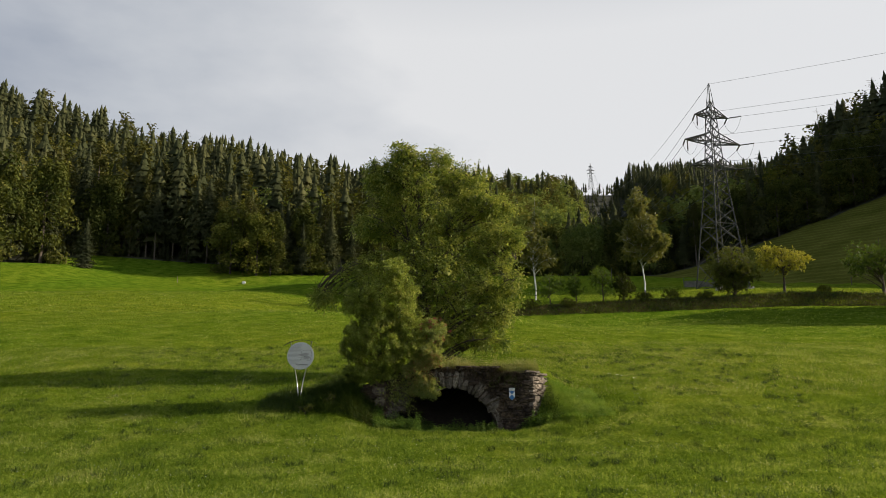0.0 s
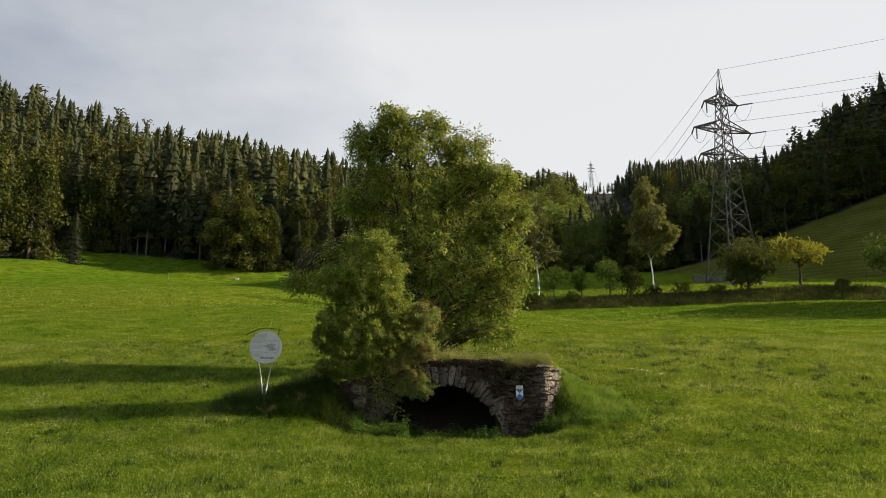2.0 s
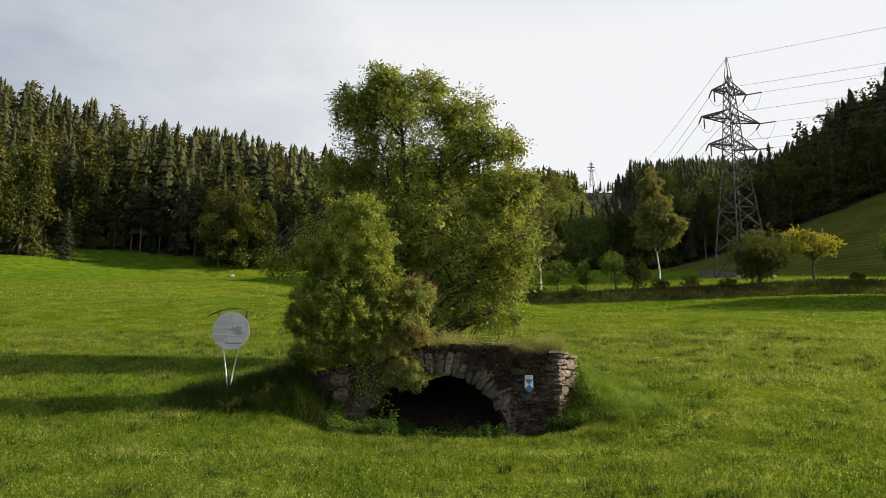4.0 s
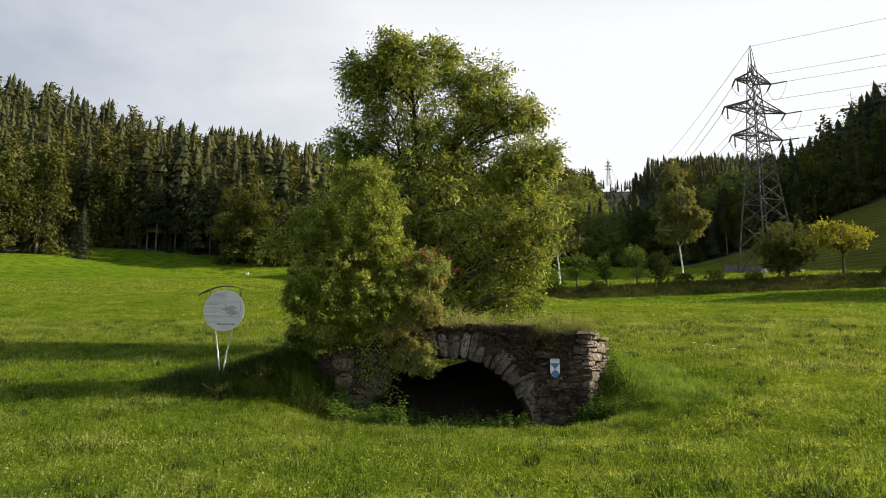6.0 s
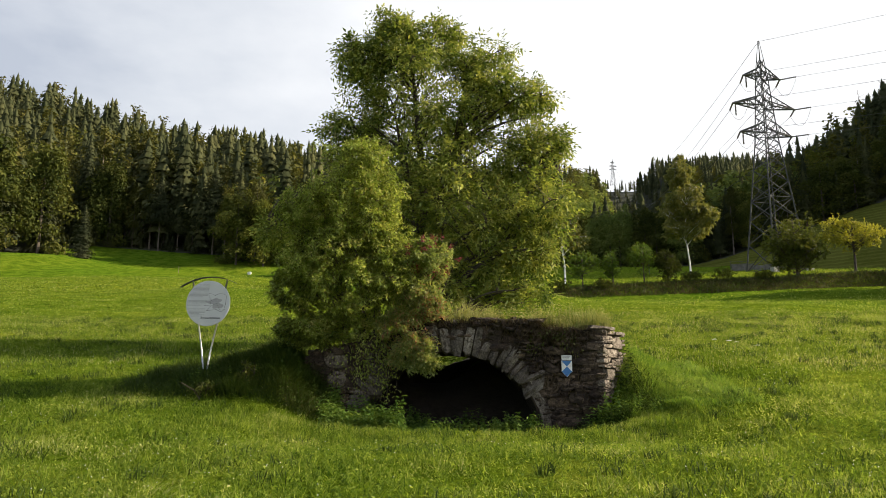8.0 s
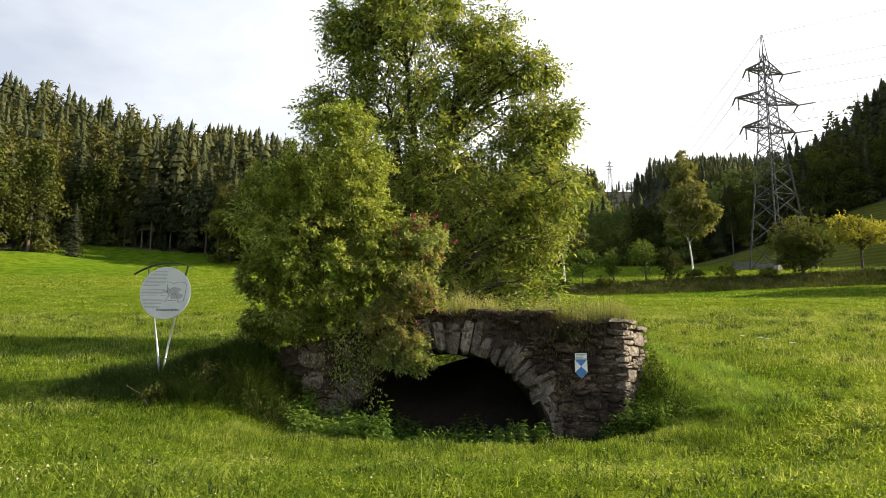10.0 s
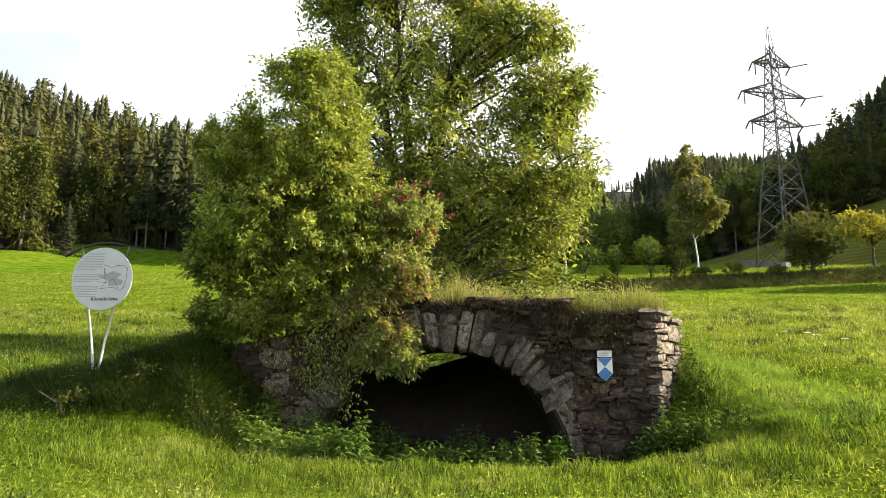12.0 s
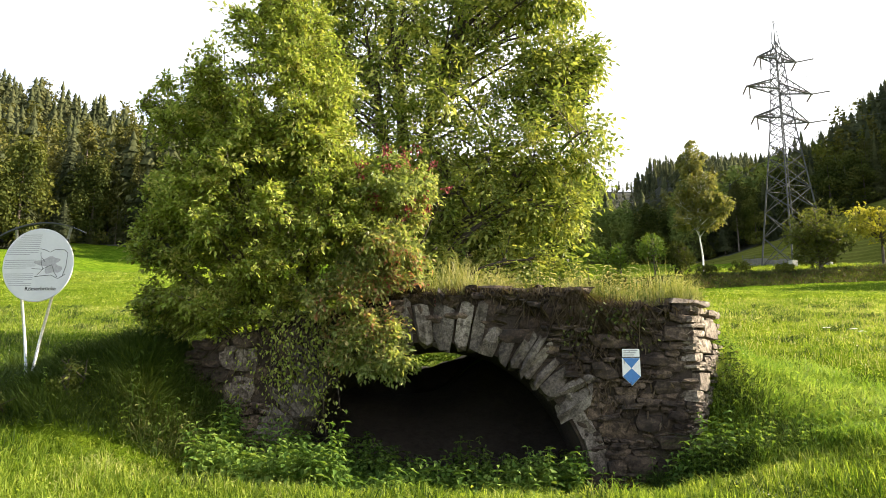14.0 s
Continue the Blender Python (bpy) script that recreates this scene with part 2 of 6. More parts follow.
M_LARCH = foliage("larch_needles", [(0.0, (0.057, 0.064, 0.019)), (0.5, (0.081, 0.085, 0.027)), (1.0, (0.126, 0.120, 0.041))], 0.2, 0.8, 0.02, 0.11, 0.45, 2.0, 0.3)
M_BROAD = foliage("woodland_leaves", [(0.0, (0.041, 0.056, 0.016)), (0.5, (0.086, 0.101, 0.024)), (1.0, (0.179, 0.169, 0.048))], 0.3, 0.75, 0.03, 0.11, 0.45, 2.0, 0.4)
# Paler leaf colour stands in for haze and sunlight on the middle hill.
M_BROAD_HAZED = foliage("hazed_woodland_leaves", [(0.0, (0.088, 0.125, 0.037)), (0.5, (0.163, 0.206, 0.060)), (1.0, (0.300, 0.319, 0.100))], 0.35, 0.75, 0.03, 0.09, 0.45, 1.8)
M_BARK = surface("bark", [(0.3, (0.040, 0.031, 0.024)), (0.7, (0.095, 0.076, 0.058))], 3.0, 40, 0.9, 0.8, 0.02)
M_DARKBARK = surface("twig_bark", [(0.3, (0.045, 0.035, 0.026)), (0.7, (0.09, 0.07, 0.05))], 6.0, 60, 0.85, 0.5, 0.01)
M_SPRUCEBARK = surface("spruce_bark", [(0.3, (0.06, 0.048, 0.038)), (0.7, (0.13, 0.105, 0.085))], 1.5, 14, 0.9, 0.5, 0.02)
M_PALEBARK = surface("pine_bark", [(0.3, (0.16, 0.12, 0.09)), (0.7, (0.30, 0.24, 0.19))], 1.5, 14, 0.9, 0.5, 0.02)
M_BIRCHBARK = surface("birch_bark", [(0.40, (0.06, 0.055, 0.05)), (0.47, (0.62, 0.60, 0.56)), (0.7, (0.74, 0.72, 0.68))], 2.2, 22, 0.7, 0.4, 0.01, fine=0.15)
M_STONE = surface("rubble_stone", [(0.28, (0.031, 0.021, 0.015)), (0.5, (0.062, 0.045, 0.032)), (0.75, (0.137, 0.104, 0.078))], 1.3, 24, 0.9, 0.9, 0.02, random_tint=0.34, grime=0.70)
M_SLATE = surface("voussoir_stone", [(0.25, (0.084, 0.074, 0.065)), (0.5, (0.134, 0.120, 0.107)), (0.75, (0.187, 0.175, 0.157))], 1.6, 26, 0.82, 0.8, 0.015, random_tint=0.30, grime=0.5)
# Paler copy of the shaded face's rubble stone, carrying the end wall's sun.
M_SUNLIT_STONE = surface("pale_sunlit_stone", [(0.28, (0.112, 0.092, 0.076)), (0.5, (0.195, 0.168, 0.143)), (0.75, (0.32, 0.285, 0.25))], 1.5, 24, 0.9, 0.9, 0.02, random_tint=0.25, grime=0.45)
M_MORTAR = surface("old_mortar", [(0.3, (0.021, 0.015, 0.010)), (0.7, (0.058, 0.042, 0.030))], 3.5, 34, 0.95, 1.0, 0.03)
# Soil colour darkened to near black to hold the vault's deep shade.
M_SHADED_SOIL = surface("vault_shade_soil", [(0.3, (0.012, 0.010, 0.008)), (0.7, (0.034, 0.027, 0.020))], 0.8, 9, 0.95, 1.0, 0.05)
M_STEEL = surface("weathered_steel_paint", [(0.3, (0.036, 0.037, 0.037)), (0.7, (0.07, 0.071, 0.07))], 0.7, 12, 0.6, 0.1, 0.002, 0.0)
M_TUBE = surface("sign_post_steel", [(0.3, (0.45, 0.45, 0.44)), (0.7, (0.62, 0.62, 0.61))], 3, 40, 0.38, 0.1, 0.001, 0.85)
M_DARKMETAL = plain("dark_metal", (0.05, 0.052, 0.055), 0.45, 0.7)
M_CABLE = plain("cable", (0.09, 0.09, 0.093), 0.6, 0.3)
M_GLASSY = plain("insulator_glaze", (0.10, 0.085, 0.075), 0.25)
M_PANEL = surface("sign_panel", [(0.35, (0.56, 0.57, 0.58)), (0.65, (0.63, 0.635, 0.64))], 3, 30, 0.42, 0.05, 0.001, fine=0.03)
M_INK = plain("black_print", (0.03, 0.03, 0.032), 0.5)
M_GREYINK = plain("grey_print", (0.33, 0.33, 0.34), 0.5)
M_MAPGREY = plain("map_grey", (0.38, 0.37, 0.385), 0.5)
M_BLUE = plain("enamel_blue", (0.035, 0.16, 0.42), 0.4, wobble=0.06)
M_WHITE = plain("enamel_white", (0.70, 0.71, 0.70), 0.4, wobble=0.05)
M_CONCRETE = surface("concrete", [(0.3, (0.30, 0.29, 0.27)), (0.7, (0.42, 0.41, 0.39))], 2, 25, 0.9, 0.5, 0.01)
M_OLDCONCRETE = surface("weathered_concrete", [(0.3, (0.10, 0.098, 0.09)), (0.7, (0.18, 0.175, 0.16))], 2, 25, 0.9, 0.5, 0.01)
# Tuft grass darkened further, putting the left bank's shade into its colour.
M_TUFT_SHADE = foliage("shade_darkened_grass", [(0.0, (0.019, 0.037, 0.007)), (0.5, (0.048, 0.079, 0.014)), (0.9, (0.083, 0.115, 0.026)), (1.0, (0.130, 0.130, 0.050))], 0.22, 0.6, 0.1)
# Fresh weed green, brightened to carry the sun on the right bank.
M_FRESH_SUNLIT = foliage("fresh_sunlit_weeds", [(0.0, (0.081, 0.162, 0.019)), (0.5, (0.184, 0.286, 0.043)), (1.0, (0.335, 0.410, 0.108))], 0.5, 0.5, 0.15)
M_BANKWEED = foliage("bank_weed_leaves", [(0.0, (0.056, 0.118, 0.016)), (0.5, (0.168, 0.269, 0.038)), (1.0, (0.325, 0.403, 0.090))], 0.45, 0.55, 0.1)
M_FRUIT = foliage("spindle_fruit", [(0.0, (0.16, 0.030, 0.035)), (0.5, (0.27, 0.055, 0.065)), (1.0, (0.38, 0.13, 0.12))], 0.15, 0.5, 0.2)
M_PETAL = plain("white_petals", (0.75, 0.75, 0.68), 0.6)
M_FOREST_FLOOR = surface("forest_floor", [(0.3, (0.014, 0.018, 0.008)), (0.7, (0.034, 0.036, 0.015))], 0.3, 3, 0.95, 0.8, 0.1)

# ---- mesh tools ----
def sstep(a, b, v):
    u = np.clip((np.asarray(v, float) - a) / (b - a), 0, 1)
    return u * u * (3 - 2 * u)


class Buf:
    """Collects vertices and faces of one mesh."""

    def __init__(self):
        self.v, self.f, self.n = [], [], 0

    def add(self, v, f):
        v = np.asarray(v, float).reshape(-1, 3)
        self.v.append(v)
        self.f.extend([tuple(i + self.n for i in q) for q in f])
        self.n += len(v)

    def tube(self, pts, radii, sides=6, cap=True):
        pts = np.asarray(pts, float)
        tang = np.gradient(pts, axis=0)
        tang /= np.linalg.norm(tang, axis=1)[:, None] + 1e-9
        up = np.where(np.abs(tang[:, 2:3]) > 0.9, np.array([[1.0, 0, 0]]), np.array([[0, 0, 1.0]]))
        a = np.cross(tang, up)
        a /= np.linalg.norm(a, axis=1)[:, None] + 1e-9
        b = np.cross(tang, a)
        w = np.arange(sides) * 2 * math.pi / sides
        r = np.broadcast_to(np.asarray(radii, float), (len(pts),))
        ring = pts[:, None, :] + r[:, None, None] * (np.cos(w)[None, :, None] * a[:, None, :] + np.sin(w)[None, :, None] * b[:, None, :])
        f = []
        for i in range(len(pts) - 1):
            for k in range(sides):
                k2 = (k + 1) % sides
                f.append((i * sides + k, i * sides + k2, (i + 1) * sides + k2, (i + 1) * sides + k))
        if cap:
            f.append(tuple(range(sides)))
            f.append(tuple(range(len(pts) * sides - 1, (len(pts) - 1) * sides - 1, -1)))
        self.add(ring.reshape(-1, 3), f)

    def box(self, lo, hi):
        (x0, y0, z0), (x1, y1, z1) = lo, hi
        v = [(x0, y0, z0), (x1, y0, z0), (x1, y1, z0), (x0, y1, z0), (x0, y0, z1), (x1, y0, z1), (x1, y1, z1), (x0, y1, z1)]
        self.add(v, [(3, 2, 1, 0), (4, 5, 6, 7), (0, 1, 5, 4), (1, 2, 6, 5), (2, 3, 7, 6), (3, 0, 4, 7)])

    def mesh(self, name):
        me = bpy.data.meshes.new(name)
        me.from_pydata(np.concatenate(self.v).tolist(), [], self.f)
        me.update()
        return me


def tri_mesh(name, verts, tris):
    """A mesh of triangles straight from arrays."""
    verts, tris = np.asarray(verts, np.float32), np.asarray(tris, np.int32)
    me = bpy.data.meshes.new(name)
    me.vertices.add(len(verts))
    me.vertices.foreach_set("co", verts.ravel())
    me.loops.add(tris.size)
    me.loops.foreach_set("vertex_index", tris.ravel())
    me.polygons.add(len(tris))
    me.polygons.foreach_set("loop_start", np.arange(0, tris.size, 3, dtype=np.int32))
    me.polygons.foreach_set("loop_total", np.full(len(tris), 3, np.int32))
    me.update(calc_edges=True)
    return me


def smooth(me):
    me.polygons.foreach_set("use_smooth", np.ones(len(me.polygons), bool))
    return me


def put(name, me, material, parent=None, label="", m=None):
    """Links a mesh as one object, under a thing or a part if given."""
    if material and not me.materials:
        me.materials.append(material)
    ob = new(name, me)
    if parent:
        ob.parent = parent
    if m is not None:
        ob.matrix_basis = m
    if label:
        ob["label"] = label
    return ob


def part(name, bm, material, parent=None, label="", m=None):
    me = bpy.data.meshes.new(name)
    bm.to_mesh(me)
    bm.free()
    return put(name, me, material, parent, label, m)


def thing(name, place, label, category, group="", kind="", turn=0.0):
    e = new(name)
    e.empty_display_size = 0.2
    e.matrix_basis = pose(*place, 0, 0, turn)
    return tagged(e, label, category, group, kind)


def leaf_arrays(c, d, up, length, width, fold=0.25, droop=0.0):
    """Leaves as two folded triangles each: base points c, directions d, rough normals up."""
    c, d, up = (np.asarray(v, float) for v in (c, d, up))
    d = d / (np.linalg.norm(d, axis=1)[:, None] + 1e-9)
    side = np.cross(d, up)
    side /= np.linalg.norm(side, axis=1)[:, None] + 1e-9
    nor = np.cross(side, d)
    length, width = np.asarray(length, float).reshape(-1, 1), np.asarray(width, float).reshape(-1, 1)
    mid = c + d * length * 0.45 + nor * width * fold
    tip = c + d * length - nor * length * droop
    v = np.stack([c, mid + side * width * 0.5, tip, mid - side * width * 0.5], 1).reshape(-1, 3)
    k = np.arange(len(c))[:, None] * 4
    t = np.concatenate([k + np.array([[0, 1, 2]]), k + np.array([[0, 2, 3]])], 0)
    return v, t


# ---- the lie of the land ----
PROFILE_Y = np.arange(-60, 260, 0.5)
PROFILE_Z = np.interp(PROFILE_Y, (-60, 0, 8, 14, 19, 22, 24, 29, 45, 62.8, 80, 105, 150, 260), (-0.4, 0.2, -0.1, -0.38, -0.30, 0.08, 0.46, 1.30, 4.1, 7.1, 9.8, 14.0, 21.5, 39.0))
PROFILE_Z = np.convolve(np.pad(PROFILE_Z, 4, mode="edge"), np.ones(9) / 9, mode="valid")


def height(x, y):
    """The ground's height at x, y (arrays or numbers)."""
    x, y = np.broadcast_arrays(np.asarray(x, float), np.asarray(y, float))
    z = np.interp(y, PROFILE_Y, PROFILE_Z)
    # stream gully behind the walnut, the dip and the bank of the orchard terrace
    right = sstep(3, 13, x)
    z = z - 1.25 * right * sstep(42, 74, y) * (1 - sstep(80.3 + 0.035 * (x - 28), 83.6 + 0.035 * (x - 28), y))
    z = z + np.clip(0.05 * (x - 28), -1.1, 0.7) * right * sstep(45, 80, y) * (1 - sstep(95, 140, y))
    # crest of the mown strip below the left woods
    z = z - 0.6 * sstep(-18, -34, x) * sstep(101, 109, y) * (1 - sstep(110, 132, y))
    # side of the stream gully
    z = z - 1.9 * sstep(-31, -10, x) * (1 - right) * sstep(62, 84, y) * (1 - sstep(100, 130, y))
    z = z + np.interp(x, (-130, -92, -83, -75, -63, -46, -36, -20), (4.8, 3.8, 3.3, 1.5, -0.2, -1.5, -0.9, 0.0)) * sstep(106, 150, y) * (1 - sstep(150, 190, y))
    # trench before the arch, and the banks that lean on the bridge
    z = z - 0.54 * np.exp(-((x - 0.4) / 4.2) ** 4) * sstep(20.0, 23.3, y) * (1 - sstep(26.5, 29.0, y))
    z = z - 0.62 * np.exp(-((x - 0.35) / 3.1) ** 4) * sstep(23.6, 24.9, y) * (1 - sstep(26.6, 29.0, y))
    z = z - 0.25 * np.exp(-((x - 0.3) / 1.6) ** 4) * sstep(24.6, 26.0, y) * (1 - sstep(26.2, 28.2, y))
    z = z + 0.92 * np.exp(-((x + 3.35) / 1.10) ** 2) * sstep(23.8, 25.5, y) * (1 - sstep(29, 32, y))
    z = z + 0.14 * np.exp(-((x + 5.2) / 1.3) ** 2) * sstep(24.5, 26.2, y) * (1 - sstep(28, 32, y))
    z = z + 1.0 * np.exp(-(np.maximum(x - 3.55, 0) / 0.95) ** 2) * sstep(2.7, 3.4, x) * sstep(25.1, 26.6, y) * (1 - sstep(29, 32, y))
    z = z - 0.75 * np.exp(-((x + 0.6) / 1.1) ** 4) * sstep(27.5, 29.4, y) * (1 - sstep(30.6, 32.4, y))
    # slow swells of the meadow
    z = z + 0.10 * np.sin(x * 0.31 + 0.7) * np.sin(y * 0.23) * sstep(28, 45, y) + 0.03 * np.sin(x * 1.1) * np.sin(y * 0.9 + 1.3)
    # wooded hill to the left
    rate = np.interp(x, (-260, -208, -175, -133, -116, -87, -69, -50, -37, 0), (0.62, 0.525, 0.475, 0.40, 0.375, 0.35, 0.325, 0.30, 0.28, 0.27))
    edge = np.interp(x, (-140, -93, -37, 0), (140, 146, 160, 185))
    yy = np.minimum(y, 312)
    left = np.interp(edge, PROFILE_Y, PROFILE_Z) + rate * (yy - edge) - 0.25 * np.maximum(y - 312, 0)
    left = np.where((y > edge) & (x < 5), left, -99)
    # middle ridge, the gap behind it and the farther ridge
    mid = 29 + 0.352 * (np.minimum(y, 420) - 200) - 0.3 * np.maximum(y - 420, 0) - 2.4 * np.maximum(x - 0.19 * y, 0) - 0.2 * np.maximum(-x - 40, 0)
    mid = np.where(y > 200, mid, -99)
    ridge = 185 - 0.0004 * (x - 235) ** 2 - 0.36 * np.abs(y - 650) - 1.6 * np.maximum(176 - x, 0) + 0.02 * np.minimum(x - 240, 200)
    gap = 203 - 0.75 * np.abs(y - 770)
    valley = np.where(y > 200, 29 + 0.13 * (np.minimum(y, 560) - 200), -99)
    z = np.where(y > 200, np.minimum(z, 29.5), z)
    z = np.maximum.reduce([z, left, mid, np.where(y > 250, ridge, -99), np.where(y > 250, gap, -99), valley])
    z = np.where(y > 900, np.maximum(z - 0.2 * (y - 900), 40), z)
    # meadow slope and hill to the right, with its cattle steps
    foot = np.interp(y, (84, 110, 165, 220, 260, 330), (90, 66, 52, 55, 76, 105))
    up = np.clip(x - foot, 0, 118)
    grow = 0.40 * sstep(78, 112, y) * (1 - sstep(320, 420, y))
    rise = grow * (up - 6 * (1 - np.exp(-up / 6)))
    # steeper flank out of view, added to throw shade on slope and woods
    rise = rise + sstep(100, 135, y) * (1 - sstep(300, 380, y)) * np.clip(0.9 * (x - 0.72 * y), 0, 58)
    rise = rise + 8.0 * sstep(108, 140, x) * sstep(170, 215, y) * (1 - sstep(300, 380, y))
    z = z + rise + 0.10 * sstep(2, 8, rise) * np.sin(rise * 5.2 + 0.02 * y)
    return z


def ground_at(x, y):
    return float(height(x, y))


EDGE_X, EDGE_Y = (-140, -99, -95.5, -92.5, -60, -37, -18, 5), (147, 150, 156, 176, 176, 167, 178, 196)


def in_woods(x, y):
    x, y = np.broadcast_arrays(np.asarray(x, float), np.asarray(y, float))
    edge = np.interp(x, EDGE_X, EDGE_Y)
    left = (x < 5) & (y > edge)
    mid = (x >= 5) & (y > 196) & (x < 62)
    right = (x >= 45) & (y > np.interp(x, (45, 62, 75, 110, 200), (190, 178, 173, 168, 150)))
    return left | mid | right


def grown(a, b, first, factor):
    out, step, v = [a], first, a
    while v < b:
        v += step
        step *= factor
        out.append(min(v, b))
    return out


MOW_X, MOW_Y = (6, 14, 17, 22, 27.5, 60), (62, 58, 53, 48.5, 44.5, 30)
gx = np.array(sorted(set([-v for v in grown(9.0, 2600, 0.30, 1.05)] + list(np.arange(-9, 9, 0.2)) + grown(9.0, 2600, 0.30, 1.05))))
gy = np.array(sorted(set([20 - v for v in grown(2.0, 2200, 0.3, 1.12)] + list(np.arange(18, 31, 0.2)) + grown(31, 2600, 0.30, 1.028))))
gxx, gyy = np.meshgrid(gx, gy)
gzz = height(gxx, gyy)
nx, ny = len(gx), len(gy)
quad = (np.arange(ny - 1)[:, None] * nx + np.arange(nx - 1)[None, :]).ravel()
gf = np.stack([quad, quad + 1, quad + nx + 1, quad + nx], 1)
ground_mesh = bpy.data.meshes.new("ground")
ground_mesh.from_pydata(np.stack([gxx, gyy, gzz], -1).reshape(-1, 3).tolist(), [], gf.tolist())
ground_mesh.materials.append(M_MEADOW)
ground_mesh.materials.append(M_FOREST_FLOOR)
ground_mesh.materials.append(M_SHADED_SOIL)
ground_mesh.materials.append(M_PASTURE)
ground_mesh.materials.append(M_MOWN_SHADED)
cx, cy = gxx.ravel()[gf].mean(1), gyy.ravel()[gf].mean(1)
slot = np.where(in_woods(cx, cy), 1, 0)
# vault floor takes the soil with shade in its colour
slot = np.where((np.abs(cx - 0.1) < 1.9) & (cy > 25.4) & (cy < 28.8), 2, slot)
slot = np.where((slot == 0) & (cy > 92) & (cx > np.interp(cy, (84, 110, 165, 220), (92, 68, 54, 57))), 3, slot)
slot = np.where((slot == 0) & (cx > 6) & (cy > np.interp(cx, MOW_X, MOW_Y)) & (cy < 81), 4, slot)
slot = np.where((slot == 0) & (cx < 0) & (cy > 104), 4, slot)
ground_mesh.polygons.foreach_set("material_index", slot.astype(np.int32))
smooth(ground_mesh)
ground = tagged(new("ground", ground_mesh), "sloping green hay meadow that rises to wooded hills", "meadow", kind="structure")

# ---- trees: limbs grown towards points of the crown, leaves on the twigs ----
def sample_lobes(rng, lobes, count, shell=0.5):
    """Points in a crown given as ellipsoids (centre, radii, share), denser towards the outside."""
    share = np.array([l[2] for l in lobes], float)
    pick = rng.choice(len(lobes), count, p=share / share.sum())
    c = np.array([l[0] for l in lobes], float)[pick]
    r = np.array([l[1] for l in lobes], float)[pick]
    d = rng.normal(size=(count, 3))
    d /= np.linalg.norm(d, axis=1)[:, None]
    return c + d * r * (rng.random(count) ** shell)[:, None]


def billow(rng, lobes, n=14, size=0.46):
    """Breaks smooth lobes into smaller ones round their surface."""
    out = []
    for c, r, s in lobes:
        c, r = np.asarray(c, float), np.asarray(r, float)
        for _ in range(n):
            d = rng.normal(size=3)
            d /= np.linalg.norm(d)
            out.append((c + d * r * rng.uniform(0.55, 0.85), r * size * rng.uniform(0.65, 1.25), s / n))
        out.append((c, r * 0.5, s * 0.10))
    return out


def bent(a, b, rng, sag, n=7):
    """A curved way from a to b: first outwards and up, then hanging by sag."""
    a, b = np.asarray(a, float), np.asarray(b, float)
    u = np.linspace(0, 1, n)[:, None]
    span = np.linalg.norm(b - a)
    k = rng.normal(size=3) * 0.08 * span + np.array([0, 0, sag * span])
    return a * (1 - u) + b * u + k * (u * (1 - u) * 4) * 0.5


def grow_crown(rng, stems, lobes, limbs, twigs, limb_r=0.06, sag=0.25, rise=0.6, twig_len=1.4, sides=5):
    """Branch mesh buffer, and the twigs' ways. stems: lists of (points, radii)."""
    buf = Buf()
    spine = []
    for pts, radii in stems:
        pts = np.asarray(pts, float)
        buf.tube(pts, radii, 9)
        for a, b in zip(pts[:-1], pts[1:]):
            spine.append(a + (b - a) * np.linspace(0, 1, 8)[:, None])
    spine = np.concatenate(spine)
    nodes, node_r = [], []
    for goal in sample_lobes(rng, lobes, limbs, 0.75):
        flat = np.linalg.norm(spine[:, :2] - goal[:2], axis=1)
        want = goal[2] - rise * flat
        k = int(np.argmin(np.abs(spine[:, 2] - want) + 0.35 * flat))
        way = bent(spine[k], goal, rng, sag)
        span = np.linalg.norm(goal - spine[k])
        r0 = limb_r * min(1.4, 0.35 + span * 0.22)
        rr = np.linspace(r0, r0 * 0.22, len(way))
        buf.tube(way, rr, sides, False)
        nodes.append(way[2:])
        node_r.append(rr[2:])
    nodes, node_r = np.concatenate(nodes), np.concatenate(node_r)
    ways = []
    for goal in sample_lobes(rng, lobes, twigs, 0.42):
        dist = np.linalg.norm(nodes - goal, axis=1) + np.maximum(0, nodes[:, 2] - goal[2]) * 0.5
        k = int(np.argmin(dist))
        a = nodes[k]
        span = np.linalg.norm(goal - a)
        if span > twig_len:
            goal = a + (goal - a) * (twig_len / span) if span > 2.2 * twig_len else goal
        way = bent(a, goal, rng, sag * 0.7, 4)
        r0 = min(node_r[k] * 0.7, 0.018)
        buf.tube(way, np.linspace(r0, 0.003, 4), 3, False)
        ways.append(way)
    return buf, np.array(ways)


